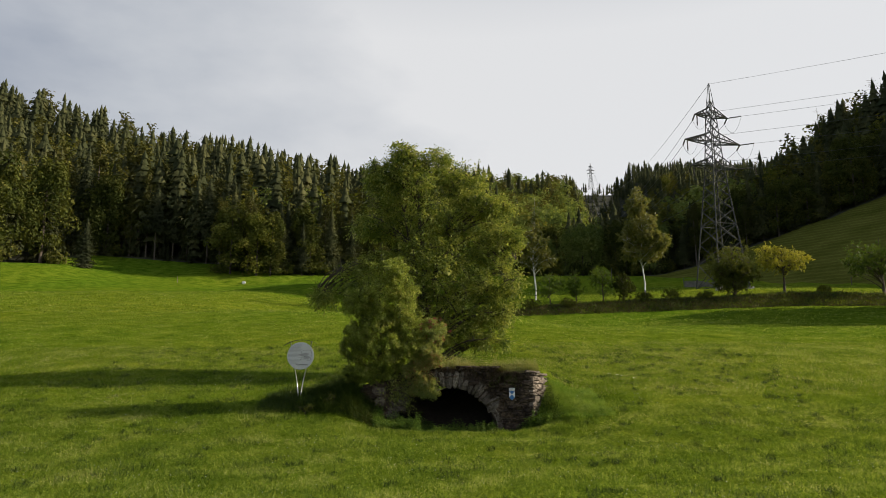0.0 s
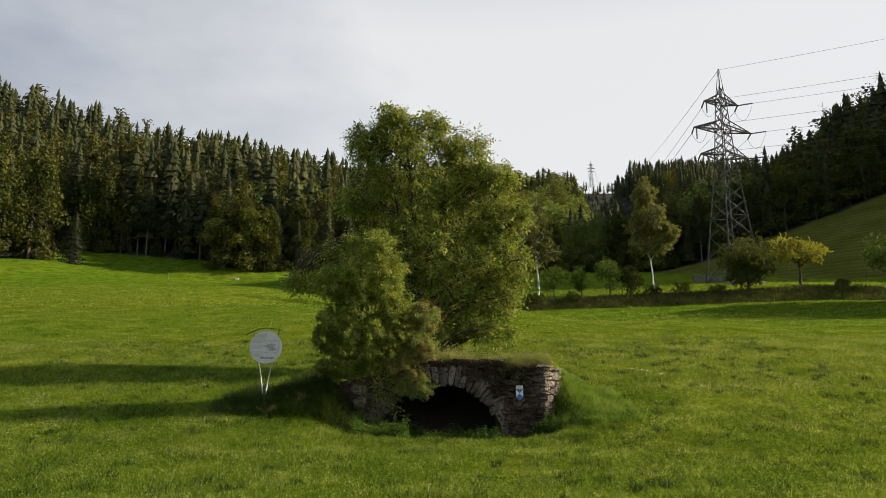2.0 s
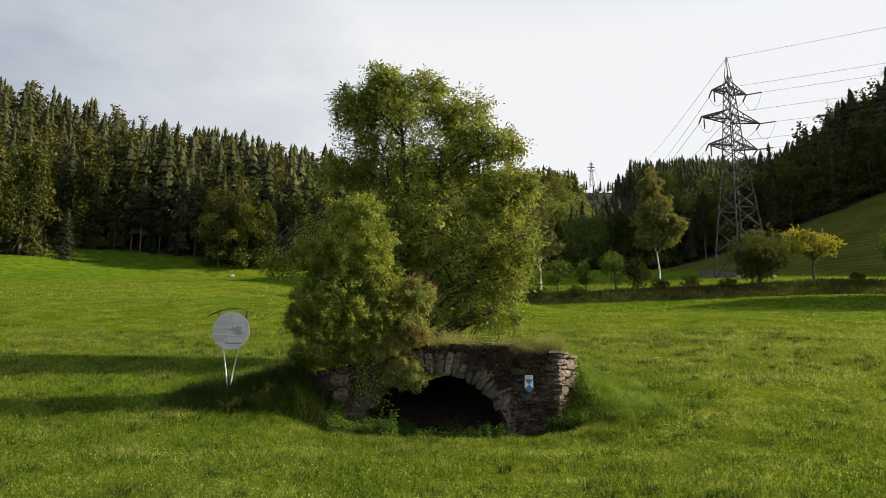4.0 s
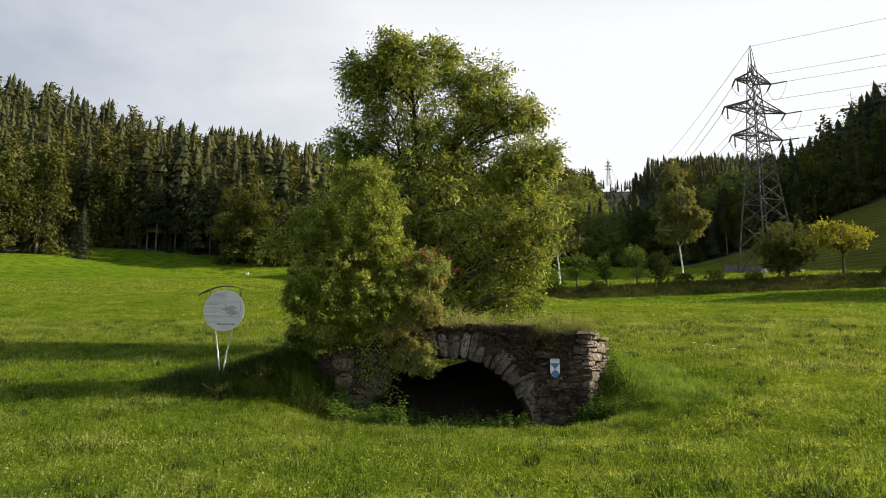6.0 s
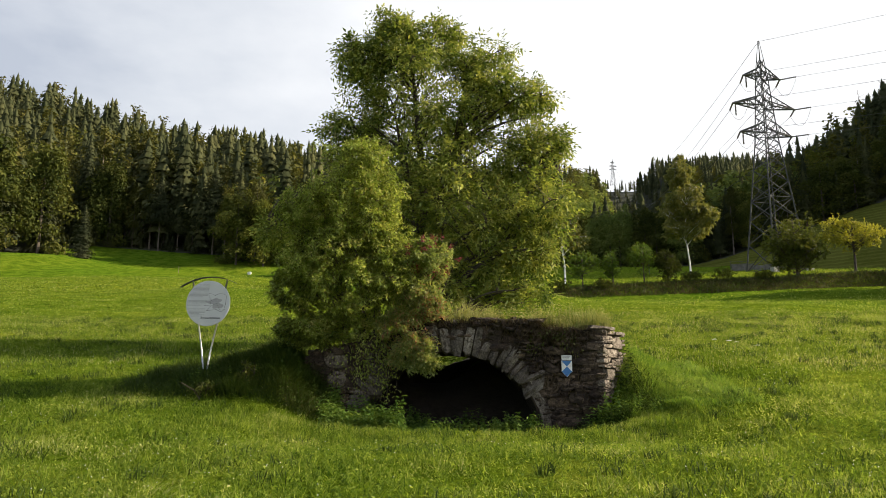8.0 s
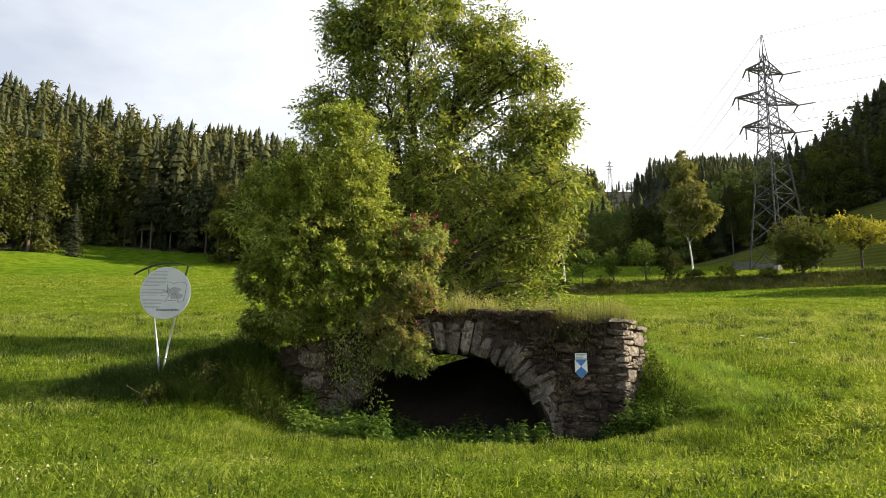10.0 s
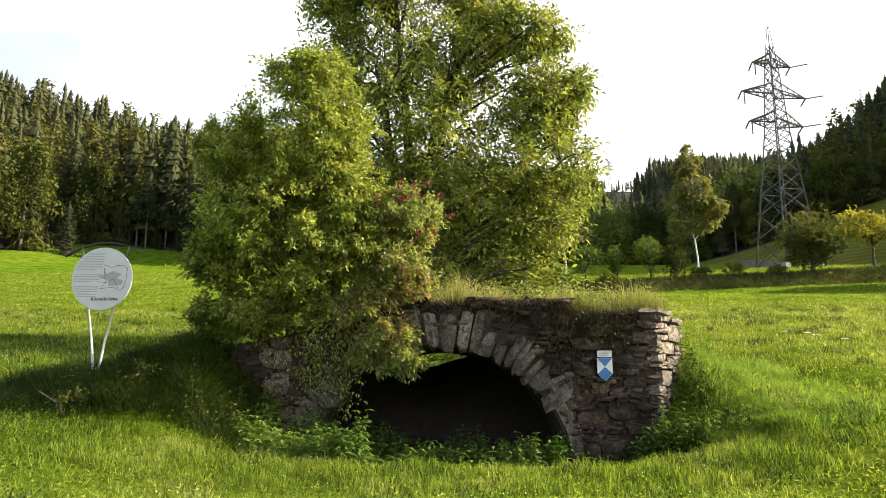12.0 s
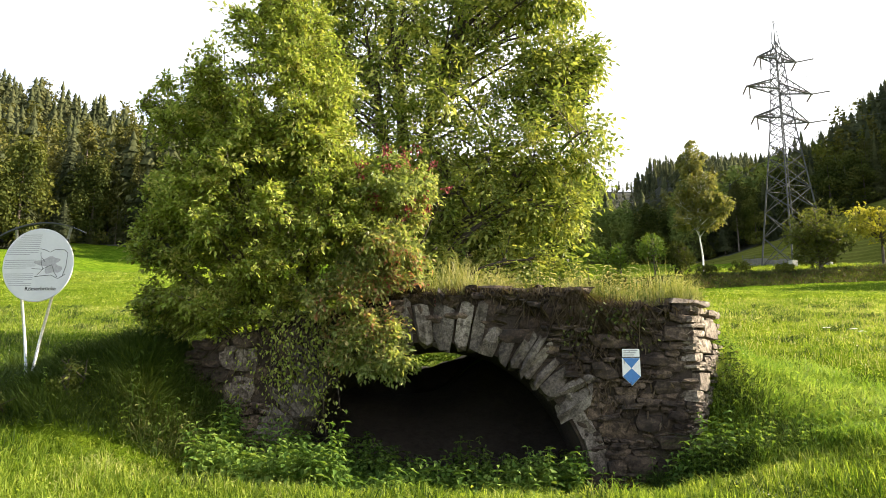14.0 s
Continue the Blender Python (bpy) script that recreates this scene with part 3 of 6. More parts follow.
def leaves_on(rng, ways, per, length, width, spread=0.10, hang=0.3, start=0.25, compound=0):
    """Leaves along the twigs; compound > 0 sets that many leaflets in pairs on a stalk."""
    m = len(ways) * per
    w = ways[np.repeat(np.arange(len(ways)), per)]
    u = (start + (1 - start) * rng.random(m) ** 0.7) * (w.shape[1] - 1)
    i = np.minimum(u.astype(int), w.shape[1] - 2)
    fr = (u - i)[:, None]
    a, b = w[np.arange(m), i], w[np.arange(m), i + 1]
    c = a * (1 - fr) + b * fr + rng.normal(size=(m, 3)) * spread * 0.35
    d = (b - a) / (np.linalg.norm(b - a, axis=1)[:, None] + 1e-9) * 0.7 + rng.normal(size=(m, 3)) * 0.65
    d[:, 2] -= hang
    d /= np.linalg.norm(d, axis=1)[:, None]
    up = rng.normal(size=(m, 3)) * 0.45 + np.array([0, 0, 1.0])
    size = length * (0.65 + 0.6 * rng.random(m))
    if not compound:
        return leaf_arrays(c, d, up, size, size * width, 0.22, 0.12)
    stalk = length * 2.6 * (0.7 + 0.5 * rng.random(m))
    side = np.cross(d, up)
    side /= np.linalg.norm(side, axis=1)[:, None] + 1e-9
    cs, ds, ups, ls = [], [], [], []
    for k in range(compound):
        along = (k // 2 + 0.9) / (compound / 2 + 0.6)
        sg = (-1, 1)[k % 2]
        cs.append(c + d * (stalk * along)[:, None] - np.array([0, 0, 1]) * (stalk * along ** 2 * 0.15)[:, None])
        out = d * (1.3 if k == compound - 1 else 0.55) + side * (0.0 if k == compound - 1 else sg)
        out = out + rng.normal(size=out.shape) * 0.18
        out[:, 2] -= 0.12
        ds.append(out)
        ups.append(up + rng.normal(size=up.shape) * 0.25)
        ls.append(size * (0.75 + 0.35 * along))
    ls = np.concatenate(ls)
    return leaf_arrays(np.concatenate(cs), np.concatenate(ds), np.concatenate(ups), ls, ls * width, 0.2, 0.15)


def leafy(name, label, category, place, rng, stems, lobes, limbs, twigs, per, length, width, leaf_mat, bark, group="", broken=(18, 0.56), **kw):
    """A whole tree or bush as one thing with trunk and branches, and crown. Stems and lobes are given from its foot."""
    leaf_kw = {k: kw.pop(k) for k in ("spread", "hang", "start", "compound") if k in kw}
    ob = thing(name, place, label, category, group)
    lobes = billow(rng, lobes, *broken)
    buf, ways = grow_crown(rng, stems, lobes, limbs, twigs, **kw)
    put("trunk", smooth(buf.mesh(name + "_wood")), bark, ob)
    v, t = leaves_on(rng, ways, per, length, width, **leaf_kw)
    put("crown", tri_mesh(name + "_leaves", v, t), leaf_mat, ob)
    return ob


# the big walnut behind the bridge
WX, WY = -0.85, 32.3
WZ = ground_at(WX, WY)
rng = np.random.default_rng(11)
wstems = [
    ([(0, 0, -0.4), (0.05, 0, 1.2), (0.05, 0.05, 2.6), (0.0, 0.0, 4.2), (-0.15, 0.1, 6.0), (-0.35, 0.1, 8.0), (-0.5, 0, 10.0)], [0.24, 0.19, 0.17, 0.14, 0.11, 0.07, 0.02]),
    ([(0.05, 0, 2.2), (0.35, 0.2, 3.6), (0.6, 0.3, 5.2), (1.1, 0.3, 7.0), (1.8, 0.2, 9.0)], [0.14, 0.12, 0.10, 0.07, 0.02]),
    ([(0, 0, 1.7), (1.15, -0.4, 2.3), (2.5, -0.6, 3.0), (4.0, -0.6, 3.8)], [0.095, 0.07, 0.048, 0.012]),
    ([(0.03, 0, 2.1), (1.0, -0.3, 3.0), (1.9, -0.5, 3.5), (2.9, -0.6, 4.2), (4.2, -0.4, 5.1)], [0.10, 0.08, 0.062, 0.042, 0.012]),
    ([(0, 0, 1.9), (-1.6, 0.1, 2.9), (-3.2, 0.1, 3.4), (-5.0, 0, 3.7)], [0.09, 0.07, 0.048, 0.012]),
    ([(-0.02, 0, 2.4), (-0.35, -0.2, 3.8), (-0.6, -0.3, 5.4), (-1.0, -0.2, 7.4)], [0.13, 0.11, 0.08, 0.02]),
]
wlobes = [
    ((0.35, 0, 7.5), (3.1, 2.8, 2.7), 3.6), ((-0.9, -0.2, 9.5), (1.15, 1.3, 1.25), 1.0), ((1.7, 0, 9.0), (1.6, 1.5, 1.1), 1.1), ((0.4, 0, 9.9), (1.0, 1.2, 0.7), 0.5),
    ((-2.5, 0, 6.7), (1.35, 1.5, 0.75), 0.7), ((-1.9, 0, 8.3), (1.2, 1.3, 0.7), 0.5), ((3.6, 0, 6.2), (1.25, 1.6, 0.8), 0.85), ((3.0, -0.3, 7.6), (1.25, 1.5, 0.75), 0.85),
    ((3.3, -0.3, 5.4), (1.3, 1.5, 0.9), 0.8), ((-3.2, 0.2, 4.0), (1.2, 1.4, 1.7), 0.95), ((-4.7, 0, 3.4), (0.8, 0.9, 0.55), 0.3), ((-2.2, 0, 9.3), (1.05, 1.1, 0.85), 0.9), ((-1.1, -0.2, 10.3), (0.7, 0.8, 0.6), 0.35), ((3.3, -0.9, 4.0), (1.6, 1.7, 1.1), 0.75), ((3.0, -0.8, 2.5), (1.4, 1.3, 0.5), 0.3), ((0.9, -0.8, 4.2), (2.2, 2.0, 1.5), 1.0), ((-1.8, 0, 4.4), (1.8, 1.9, 1.6), 1.0),
]
wlobes = [(c, (r[0] * 0.98, r[1] * 0.9, r[2] * 0.88), s) for c, r, s in wlobes] + [((0.7, -0.2, 5.7), (3.1, 2.2, 1.3), 1.1), ((1.7, -0.8, 3.0), (1.7, 1.5, 0.9), 0.6), ((3.5, -0.6, 3.1), (1.2, 1.3, 1.0), 0.5), ((0.2, -0.7, 2.9), (1.2, 1.3, 1.0), 0.4), ((2.6, -0.7, 2.0), (1.5, 1.1, 0.55), 0.5), ((1.1, -0.6, 2.2), (1.1, 1.0, 0.5), 0.35), ((1.1, -0.6, 1.45), (1.3, 0.9, 0.5), 0.45), ((2.8, -0.7, 1.35), (1.2, 0.9, 0.45), 0.45)]
leafy("walnut_tree", "broad walnut tree in full green leaf behind the ruined bridge", "tree", (WX, WY, WZ), rng, wstems, wlobes, 230, 2800, 6, 0.144, 0.46, M_WALNUT, M_BARK, broken=(90, 0.20), limb_r=0.056, compound=5, twig_len=1.0, hang=0.25)

# bushes that grow on top of the left pier
rng = np.random.default_rng(5)
sstems = []
for k in range(9):
    a, b = rng.uniform(-0.55, 0.55), rng.uniform(-0.3, 0.3)
    lean = rng.uniform(-0.9, 0.9)
    sstems.append(([(a, b, -0.3), (a + lean * 0.15, b, 0.7), (a + lean * 0.45, b, 1.7), (a + lean * 0.8, b + 0.05, 2.9), (a + lean * 0.9, b, 3.9)], [0.026, 0.022, 0.017, 0.011, 0.004]))
slobes = [((-0.05, -0.5, 3.15), (1.35, 1.25, 1.5), 3.0), ((-0.15, -0.55, 1.5), (1.55, 1.25, 1.3), 2.8), ((-1.15, -0.5, 2.8), (0.7, 0.8, 0.85), 0.8), ((-1.15, -0.5, 1.4), (0.76, 0.9, 0.95), 1.2), ((0.2, -0.4, 4.15), (0.7, 0.7, 0.6), 0.6), ((-1.0, -0.45, 0.35), (0.80, 0.8, 0.40), 0.8), ((0.75, -0.5, 1.9), (0.8, 0.8, 1.1), 1.0), ((-0.3, -0.4, 0.35), (1.25, 0.75, 0.42), 1.0)]
slobes = [(c, tuple(0.92 * v for v in r), s) for c, r, s in slobes]
leafy("dogwood_bush", "tall dense green bush on the bridge's ivy-grown pier", "bush", (-1.95, 26.0, 1.45), rng, sstems, slobes, 160, 3600, 28, 0.070, 0.50, M_SHRUB, M_DARKBARK, broken=(70, 0.27), limb_r=0.018, sag=0.2, rise=0.8, twig_len=0.55, hang=0.15)
rng = np.random.default_rng(6)
rstems = [([(-0.5 + 0.15 * k, 0.1, -0.3), (-0.35 + 0.2 * k, 0.05, 0.5), (-0.2 + 0.25 * k, 0, 1.3)], [0.028, 0.02, 0.008]) for k in range(5)]
rlobes = [((0.0, -0.4, 1.0), (0.85, 0.75, 0.85), 1.8), ((0.15, -0.35, 0.3), (0.85, 0.45, 0.55), 1.2), ((0.35, -0.3, 1.5), (0.5, 0.5, 0.45), 0.7), ((-0.4, -0.55, -0.1), (0.7, 0.3, 0.5), 0.9), ((0.1, -0.6, -0.45), (0.45, 0.25, 0.35), 0.7), ((-0.1, -0.65, -0.65), (0.5, 0.22, 0.35), 0.7), ((0.25, -0.7, -0.85), (0.4, 0.2, 0.28), 0.5)]
spindle = leafy("spindle_bush", "smaller bush with russet and yellow-green leaves beside the tall one", "bush", (-0.65, 25.95, 1.95), rng, rstems, rlobes, 80, 1400, 24, 0.068, 0.46, M_RUSSET, M_DARKBARK, broken=(40, 0.32), limb_r=0.012, sag=0.1, rise=0.5, twig_len=0.4, hang=0.45)

# its pink fruit, in small clusters near the top
at = np.concatenate([np.repeat(sample_lobes(rng, [((0.35, -0.55, 1.45), (0.62, 0.55, 0.5), 1.0)], 34, 0.25), 14, 0), np.repeat(sample_lobes(rng, rlobes[:3], 18, 0.3), 8, 0)])
at = at + rng.normal(size=at.shape) * 0.035
fv, ft = leaf_arrays(at, rng.normal(size=at.shape) - [0, 0, 0.8], rng.normal(size=at.shape), np.full(len(at), 0.042), np.full(len(at), 0.030), 0.4, 0.0)
tagged(put("fruit", tri_mesh("spindle_fruit", fv, ft), M_FRUIT, spindle), "clusters of small pink fruit", kind="stuff")

# ---- the ruined stone bridge ----
FACE, DEEP = 25.5, 4.2
ARCH_X, ARCH_R, ARCH_Z = 0.06, 1.90, -0.55
bridge = thing("stone_bridge", (0, FACE, 0), "ruined rubble-stone arch bridge with grass growing on its top", "bridge")


def top_line(x):
    """Height of the wall's broken top along the face."""
    return float(np.interp(x, (-2.9, -2.5, -1.6, -0.6, 1.93, 1.96, 3.3, 3.6), (1.42, 1.48, 1.7, 2.0, 2.02, 1.84, 1.86, 1.80)))


def arch_line(x, grow=0.0):
    d = abs(x - ARCH_X)
    r = ARCH_R + grow
    return ARCH_Z + math.sqrt(max(r * r - d * d, 0.0)) if d < r else -9.0


def bridge_core():
    """The mass behind the facing: a slab with the vault cut through it, and a slanting right end."""
    buf = Buf()
    xs = np.linspace(-2.86, 3.2, 62)
    v, q = [], []
    for x in xs:
        lo, hi = max(arch_line(x, 0.03), -0.6), top_line(x) - 0.05
        v += [(x, 0.022, lo), (x, 0.022, hi), (x, DEEP, lo), (x, DEEP, hi)]
    for i in range(len(xs) - 1):
        k = i * 4
        q += [(k, k + 4, k + 5, k + 1), (k + 2, k + 3, k + 7, k + 6), (k + 1, k + 5, k + 7, k + 3), (k, k + 2, k + 6, k + 4)]
    e = (len(xs) - 1) * 4
    q += [(0, 1, 3, 2), (e, e + 2, e + 3, e + 1)]
    buf.add(v, q)
    # the slanting end
    buf.add([(3.2, 0.04, -0.5), (3.71, 0.79, -0.5), (3.2, 2.2, -0.5), (3.2, 0.04, 1.80), (3.71, 0.79, 1.76), (3.2, 2.2, 1.74)],
            [(0, 1, 4, 3), (1, 2, 5, 4), (3, 4, 5), (2, 1, 0)])
    return buf.mesh("core")


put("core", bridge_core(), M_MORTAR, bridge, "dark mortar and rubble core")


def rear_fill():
    """Earth and rubble added to keep light from the vault's far end, leaving a gap at one side."""
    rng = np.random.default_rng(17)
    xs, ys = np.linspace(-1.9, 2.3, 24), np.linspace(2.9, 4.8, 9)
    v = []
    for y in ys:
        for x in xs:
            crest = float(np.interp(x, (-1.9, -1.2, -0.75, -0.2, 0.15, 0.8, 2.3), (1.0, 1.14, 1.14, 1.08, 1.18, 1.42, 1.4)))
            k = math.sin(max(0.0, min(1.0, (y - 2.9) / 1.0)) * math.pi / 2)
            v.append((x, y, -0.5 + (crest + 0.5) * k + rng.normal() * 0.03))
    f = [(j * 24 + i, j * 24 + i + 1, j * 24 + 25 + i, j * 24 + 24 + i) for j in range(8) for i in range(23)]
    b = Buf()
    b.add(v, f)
    put("rubble_fill", smooth(b.mesh("rubble_fill")), M_SHADED_SOIL, bridge, "earth closing the vault's far end, darkened to carry the vault's shade")


rear_fill()


def rough_stone(rng, squash=1.0, break_up=1.0):
    """A unit block of rough rubble: rounded corners, uneven faces, 48 triangles."""
    bm = bmesh.new()
    bmesh.ops.create_cube(bm, size=1.0)
    bmesh.ops.subdivide_edges(bm, edges=bm.edges[:], cuts=1, use_grid_fill=True)
    skew = rng.normal(size=4) * 0.16 * break_up
    for v in bm.verts:
        x, y, z = v.co
        corner = sum(abs(c) > 0.4 for c in (x, y, z))
        v.co *= (1.06, 1.0, 0.97, 0.86)[corner]
        v.co.x += skew[0] * z + skew[1] * x * z
        v.co.z += skew[2] * x * 0.6 + skew[3] * x * z
        v.co += Vector(rng.normal(size=3) * np.array([0.055, 0.075, 0.06 * squash]) * break_up)
    bmesh.ops.triangulate(bm, faces=bm.faces[:])
    me = bpy.data.meshes.new("stone")
    bm.to_mesh(me)
    bm.free()
    return me


srng = np.random.default_rng(21)
STONES = [rough_stone(srng) for _ in range(14)]
for me in STONES:
    me.materials.append(M_STONE)
SUNLIT_STONES = [rough_stone(srng, 0.8, 0.55) for _ in range(8)]
for me in SUNLIT_STONES:
    me.materials.append(M_SUNLIT_STONE)
WEDGES = [rough_stone(srng, 0.8) for _ in range(9)]
for me in WEDGES:
    me.materials.append(M_SLATE)


def lay_stones(rng, x0, x1, z0, z1, frame_of, blocked, top_of, parent, low=0.045, high=0.115, large=0, loose=1.0, kinds=None):
    """Rubble of mixed sizes: a few large blocks first, then small stones in wavering courses round them.
    frame_of(u, z, out) gives the pose of a stone at u along the face."""
    taken = []

    def free(c, z, w, h):
        return all(abs(c - a) > (w + b) * 0.42 or abs(z - d) > (h + e) * 0.42 for a, d, b, e in taken)

    def lay(c, z, w, h):
        out = rng.normal() * 0.02 * loose
        m = frame_of(c, z, out) @ pose(0, 0, 0, rng.normal() * 4 * loose, rng.normal() * 5 * loose, rng.normal() * 4 * loose) @ Matrix.Diagonal((w * 0.97, rng.uniform(0.14, 0.22), h * 0.97, 1))
        pool = kinds or STONES
        put("stone", pool[int(rng.integers(len(pool)))], None, parent, m=m)

    for _ in range(large * 6):
        w, h = rng.uniform(0.24, 0.50), rng.uniform(0.13, 0.24)
        c, z = rng.uniform(x0 + w / 2, x1 - w / 2), rng.uniform(z0 + 0.2, z1)
        if len(taken) < large and z + h / 2 < top_of(c) - 0.05 and not blocked(c, z, w, h) and free(c, z, w * 1.15, h * 1.15):
            taken.append((c, z, w, h))
            lay(c, z, w, h)
    z, row = z0, 0
    while z < z1:
        h = rng.uniform(low, high)
        u = x0 + rng.uniform(-0.12, 0.0)
        while u < x1:
            w = min(rng.uniform(0.7, 2.9) * h + 0.045, 0.30)
            hh = h * rng.uniform(0.7, 1.2)
            c = u + w / 2
            zc = z + h / 2 + 0.035 * math.sin(2.1 * c + row * 0.7) + rng.normal() * 0.012
            if c < x1 - 0.02 and zc + hh * 0.4 < top_of(c) and not blocked(c, zc, w, hh) and free(c, zc, w, hh):
                lay(c, zc, w, hh)
            u += w * rng.uniform(0.94, 1.06)
        z += h * 0.98
        row += 1


RING = 0.50


def front_blocked(x, z, w, h):
    dx = abs(x - ARCH_X)
    r = math.hypot(max(dx - w * 0.3, 0), z - ARCH_Z - h * 0.2)
    high = z - ARCH_Z > 0.62 * dx
    return r < ARCH_R + (RING * 0.55 if high else 0.05)


def lay_bridge_stones():
    rng = np.random.default_rng(33)
    lay_stones(rng, -1.35, 3.22, -0.35, 2.1, lambda u, z, o: pose(u, 0.055 + o, z), front_blocked, top_line, bridge, large=32)
    lay_stones(rng, -2.88, -1.33, -0.35, 1.8, lambda u, z, o: pose(u, 0.055 + o, z), front_blocked, top_line, bridge, large=16, loose=0.9)
    # slanting right end, its sun put into the paler stone colour
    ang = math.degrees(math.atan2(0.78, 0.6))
    lay_stones(rng, 0.0, 0.98, -0.3, 1.9, lambda u, z, o: pose(3.2 + 0.61 * u, 0.04 + 0.78 * u + o, z, 0, 0, ang), lambda *a: False, lambda u: 1.84, bridge, 0.05, 0.11, large=9, loose=0.35, kinds=SUNLIT_STONES)
    # long corner blocks, laid to both faces in turn
    z = -0.2
    while z < 1.7:
        h, w = rng.uniform(0.07, 0.15), rng.uniform(0.22, 0.46)
        put("corner_stone", STONES[int(rng.integers(len(STONES)))], None, bridge, m=pose(3.22 - w / 2, 0.115, z + h / 2, rng.normal() * 2, rng.normal() * 3, rng.normal() * 3) @ Matrix.Diagonal((w, 0.26, h * 0.96, 1)))
        z += h + rng.choice([0.01, 0.02, 0.10])
    # voussoirs
    a = 31.0
    while a < 148:
        t = radians(a)
        w = rng.uniform(2.6, 6.2) if a > 45 else rng.uniform(4, 7)
        big = 80 < a < 86
        if big:
            w = 8.0
        L = RING * (rng.uniform(0.66, 1.22) if not big else 1.22)
        mid = radians(a + w / 2)
        r = ARCH_R + L / 2 - 0.02
        wid = 2 * r * math.tan(radians(w) / 2) * rng.uniform(0.8, 0.98)
        m = pose(ARCH_X + r * math.cos(mid), 0.07 if big else 0.08 + rng.normal() * 0.012, ARCH_Z + r * math.sin(mid), 0, 90 - math.degrees(mid), 0) @ pose(0, 0, 0, rng.normal() * 2, rng.normal() * 5, rng.normal() * 4) @ Matrix.Diagonal((wid, 0.26, L, 1))
        put("voussoir", WEDGES[int(rng.integers(len(WEDGES)))], None, bridge, m=m)
        a += w
    # coping slabs along the raised middle part
    x = -0.7
    while x < 1.9:
        w = rng.uniform(0.14, 0.38)
        m = pose(x + w / 2, 0.22 + rng.normal() * 0.03, top_line(x + w / 2) + 0.01 + rng.normal() * 0.015, rng.normal() * 5, rng.normal() * 5, rng.normal() * 9) @ Matrix.Diagonal((w, 0.42, rng.uniform(0.05, 0.11), 1))
        if rng.random() < 0.7 or x > 1.4:
            put("coping_stone", STONES[int(rng.integers(len(STONES)))], None, bridge, m=m)
        x += w + 0.02
    put("coping_stone", SUNLIT_STONES[2], None, bridge, m=pose(3.18, 0.30, 1.87, 3, 4, 14) @ Matrix.Diagonal((0.56, 0.62, 0.085, 1)))
    # tall dressed slabs of the pier beside the arch, and large blocks in the walls
    for sx, sz, sw, sh, turn, pool in ((-1.50, 0.86, 0.46, 0.84, 9, WEDGES), (-1.86, 0.28, 0.44, 0.46, 3, WEDGES), (-2.30, 1.18, 0.50, 0.30, 2, SUNLIT_STONES), (-2.28, 0.80, 0.38, 0.34, -5, SUNLIT_STONES), (2.02, 0.62, 0.55, 0.36, 12, STONES), (1.84, 0.52, 0.20, 0.56, -30, WEDGES), (2.03, 0.06, 0.22, 0.48, -16, WEDGES), (2.78, 1.18, 0.62, 0.17, 2, STONES)):
        put("stone", pool[int(rng.integers(len(pool)))], None, bridge, m=pose(sx, 0.09, sz, 0, turn, 0) @ Matrix.Diagonal((sw, 0.24, sh, 1)))

# ---- the round information board ----
def disc(buf, r, depth, y, n=72):
    w = np.arange(n) * 2 * math.pi / n
    ring = np.stack([r * np.cos(w), np.zeros(n), r * np.sin(w)], 1)
    b = 0.006
    rows = [ring * (1 - b / r) + [0, y, 0], ring + [0, y + b, 0], ring + [0, y + depth - b, 0], ring * (1 - b / r) + [0, y + depth, 0]]
    f = [tuple(range(n)), tuple(range(4 * n - 1, 3 * n - 1, -1))]
    for k in range(3):
        f += [(k * n + i, (k + 1) * n + i, (k + 1) * n + (i + 1) % n, k * n + (i + 1) % n) for i in range(n)]
    buf.add(np.concatenate(rows), f)


def word(name, text, size, parent, material, place):
    """Lettering as a flat mesh, made by the built-in font."""
    cu = bpy.data.curves.new(name, "FONT")
    cu.body, cu.size, cu.align_x, cu.extrude, cu.offset = text, size, "CENTER", 0.001, size * 0.022
    ob = new(name, cu)
    dg = bpy.context.evaluated_depsgraph_get()
    me = bpy.data.meshes.new_from_object(ob.evaluated_get(dg))
    bpy.data.objects.remove(ob)
    me.materials.clear()
    return put(name, me, material, parent, "bold black lettering", pose(*place, 90, 0, 0) @ Matrix.Diagonal((1.12, 1, 1, 1)))


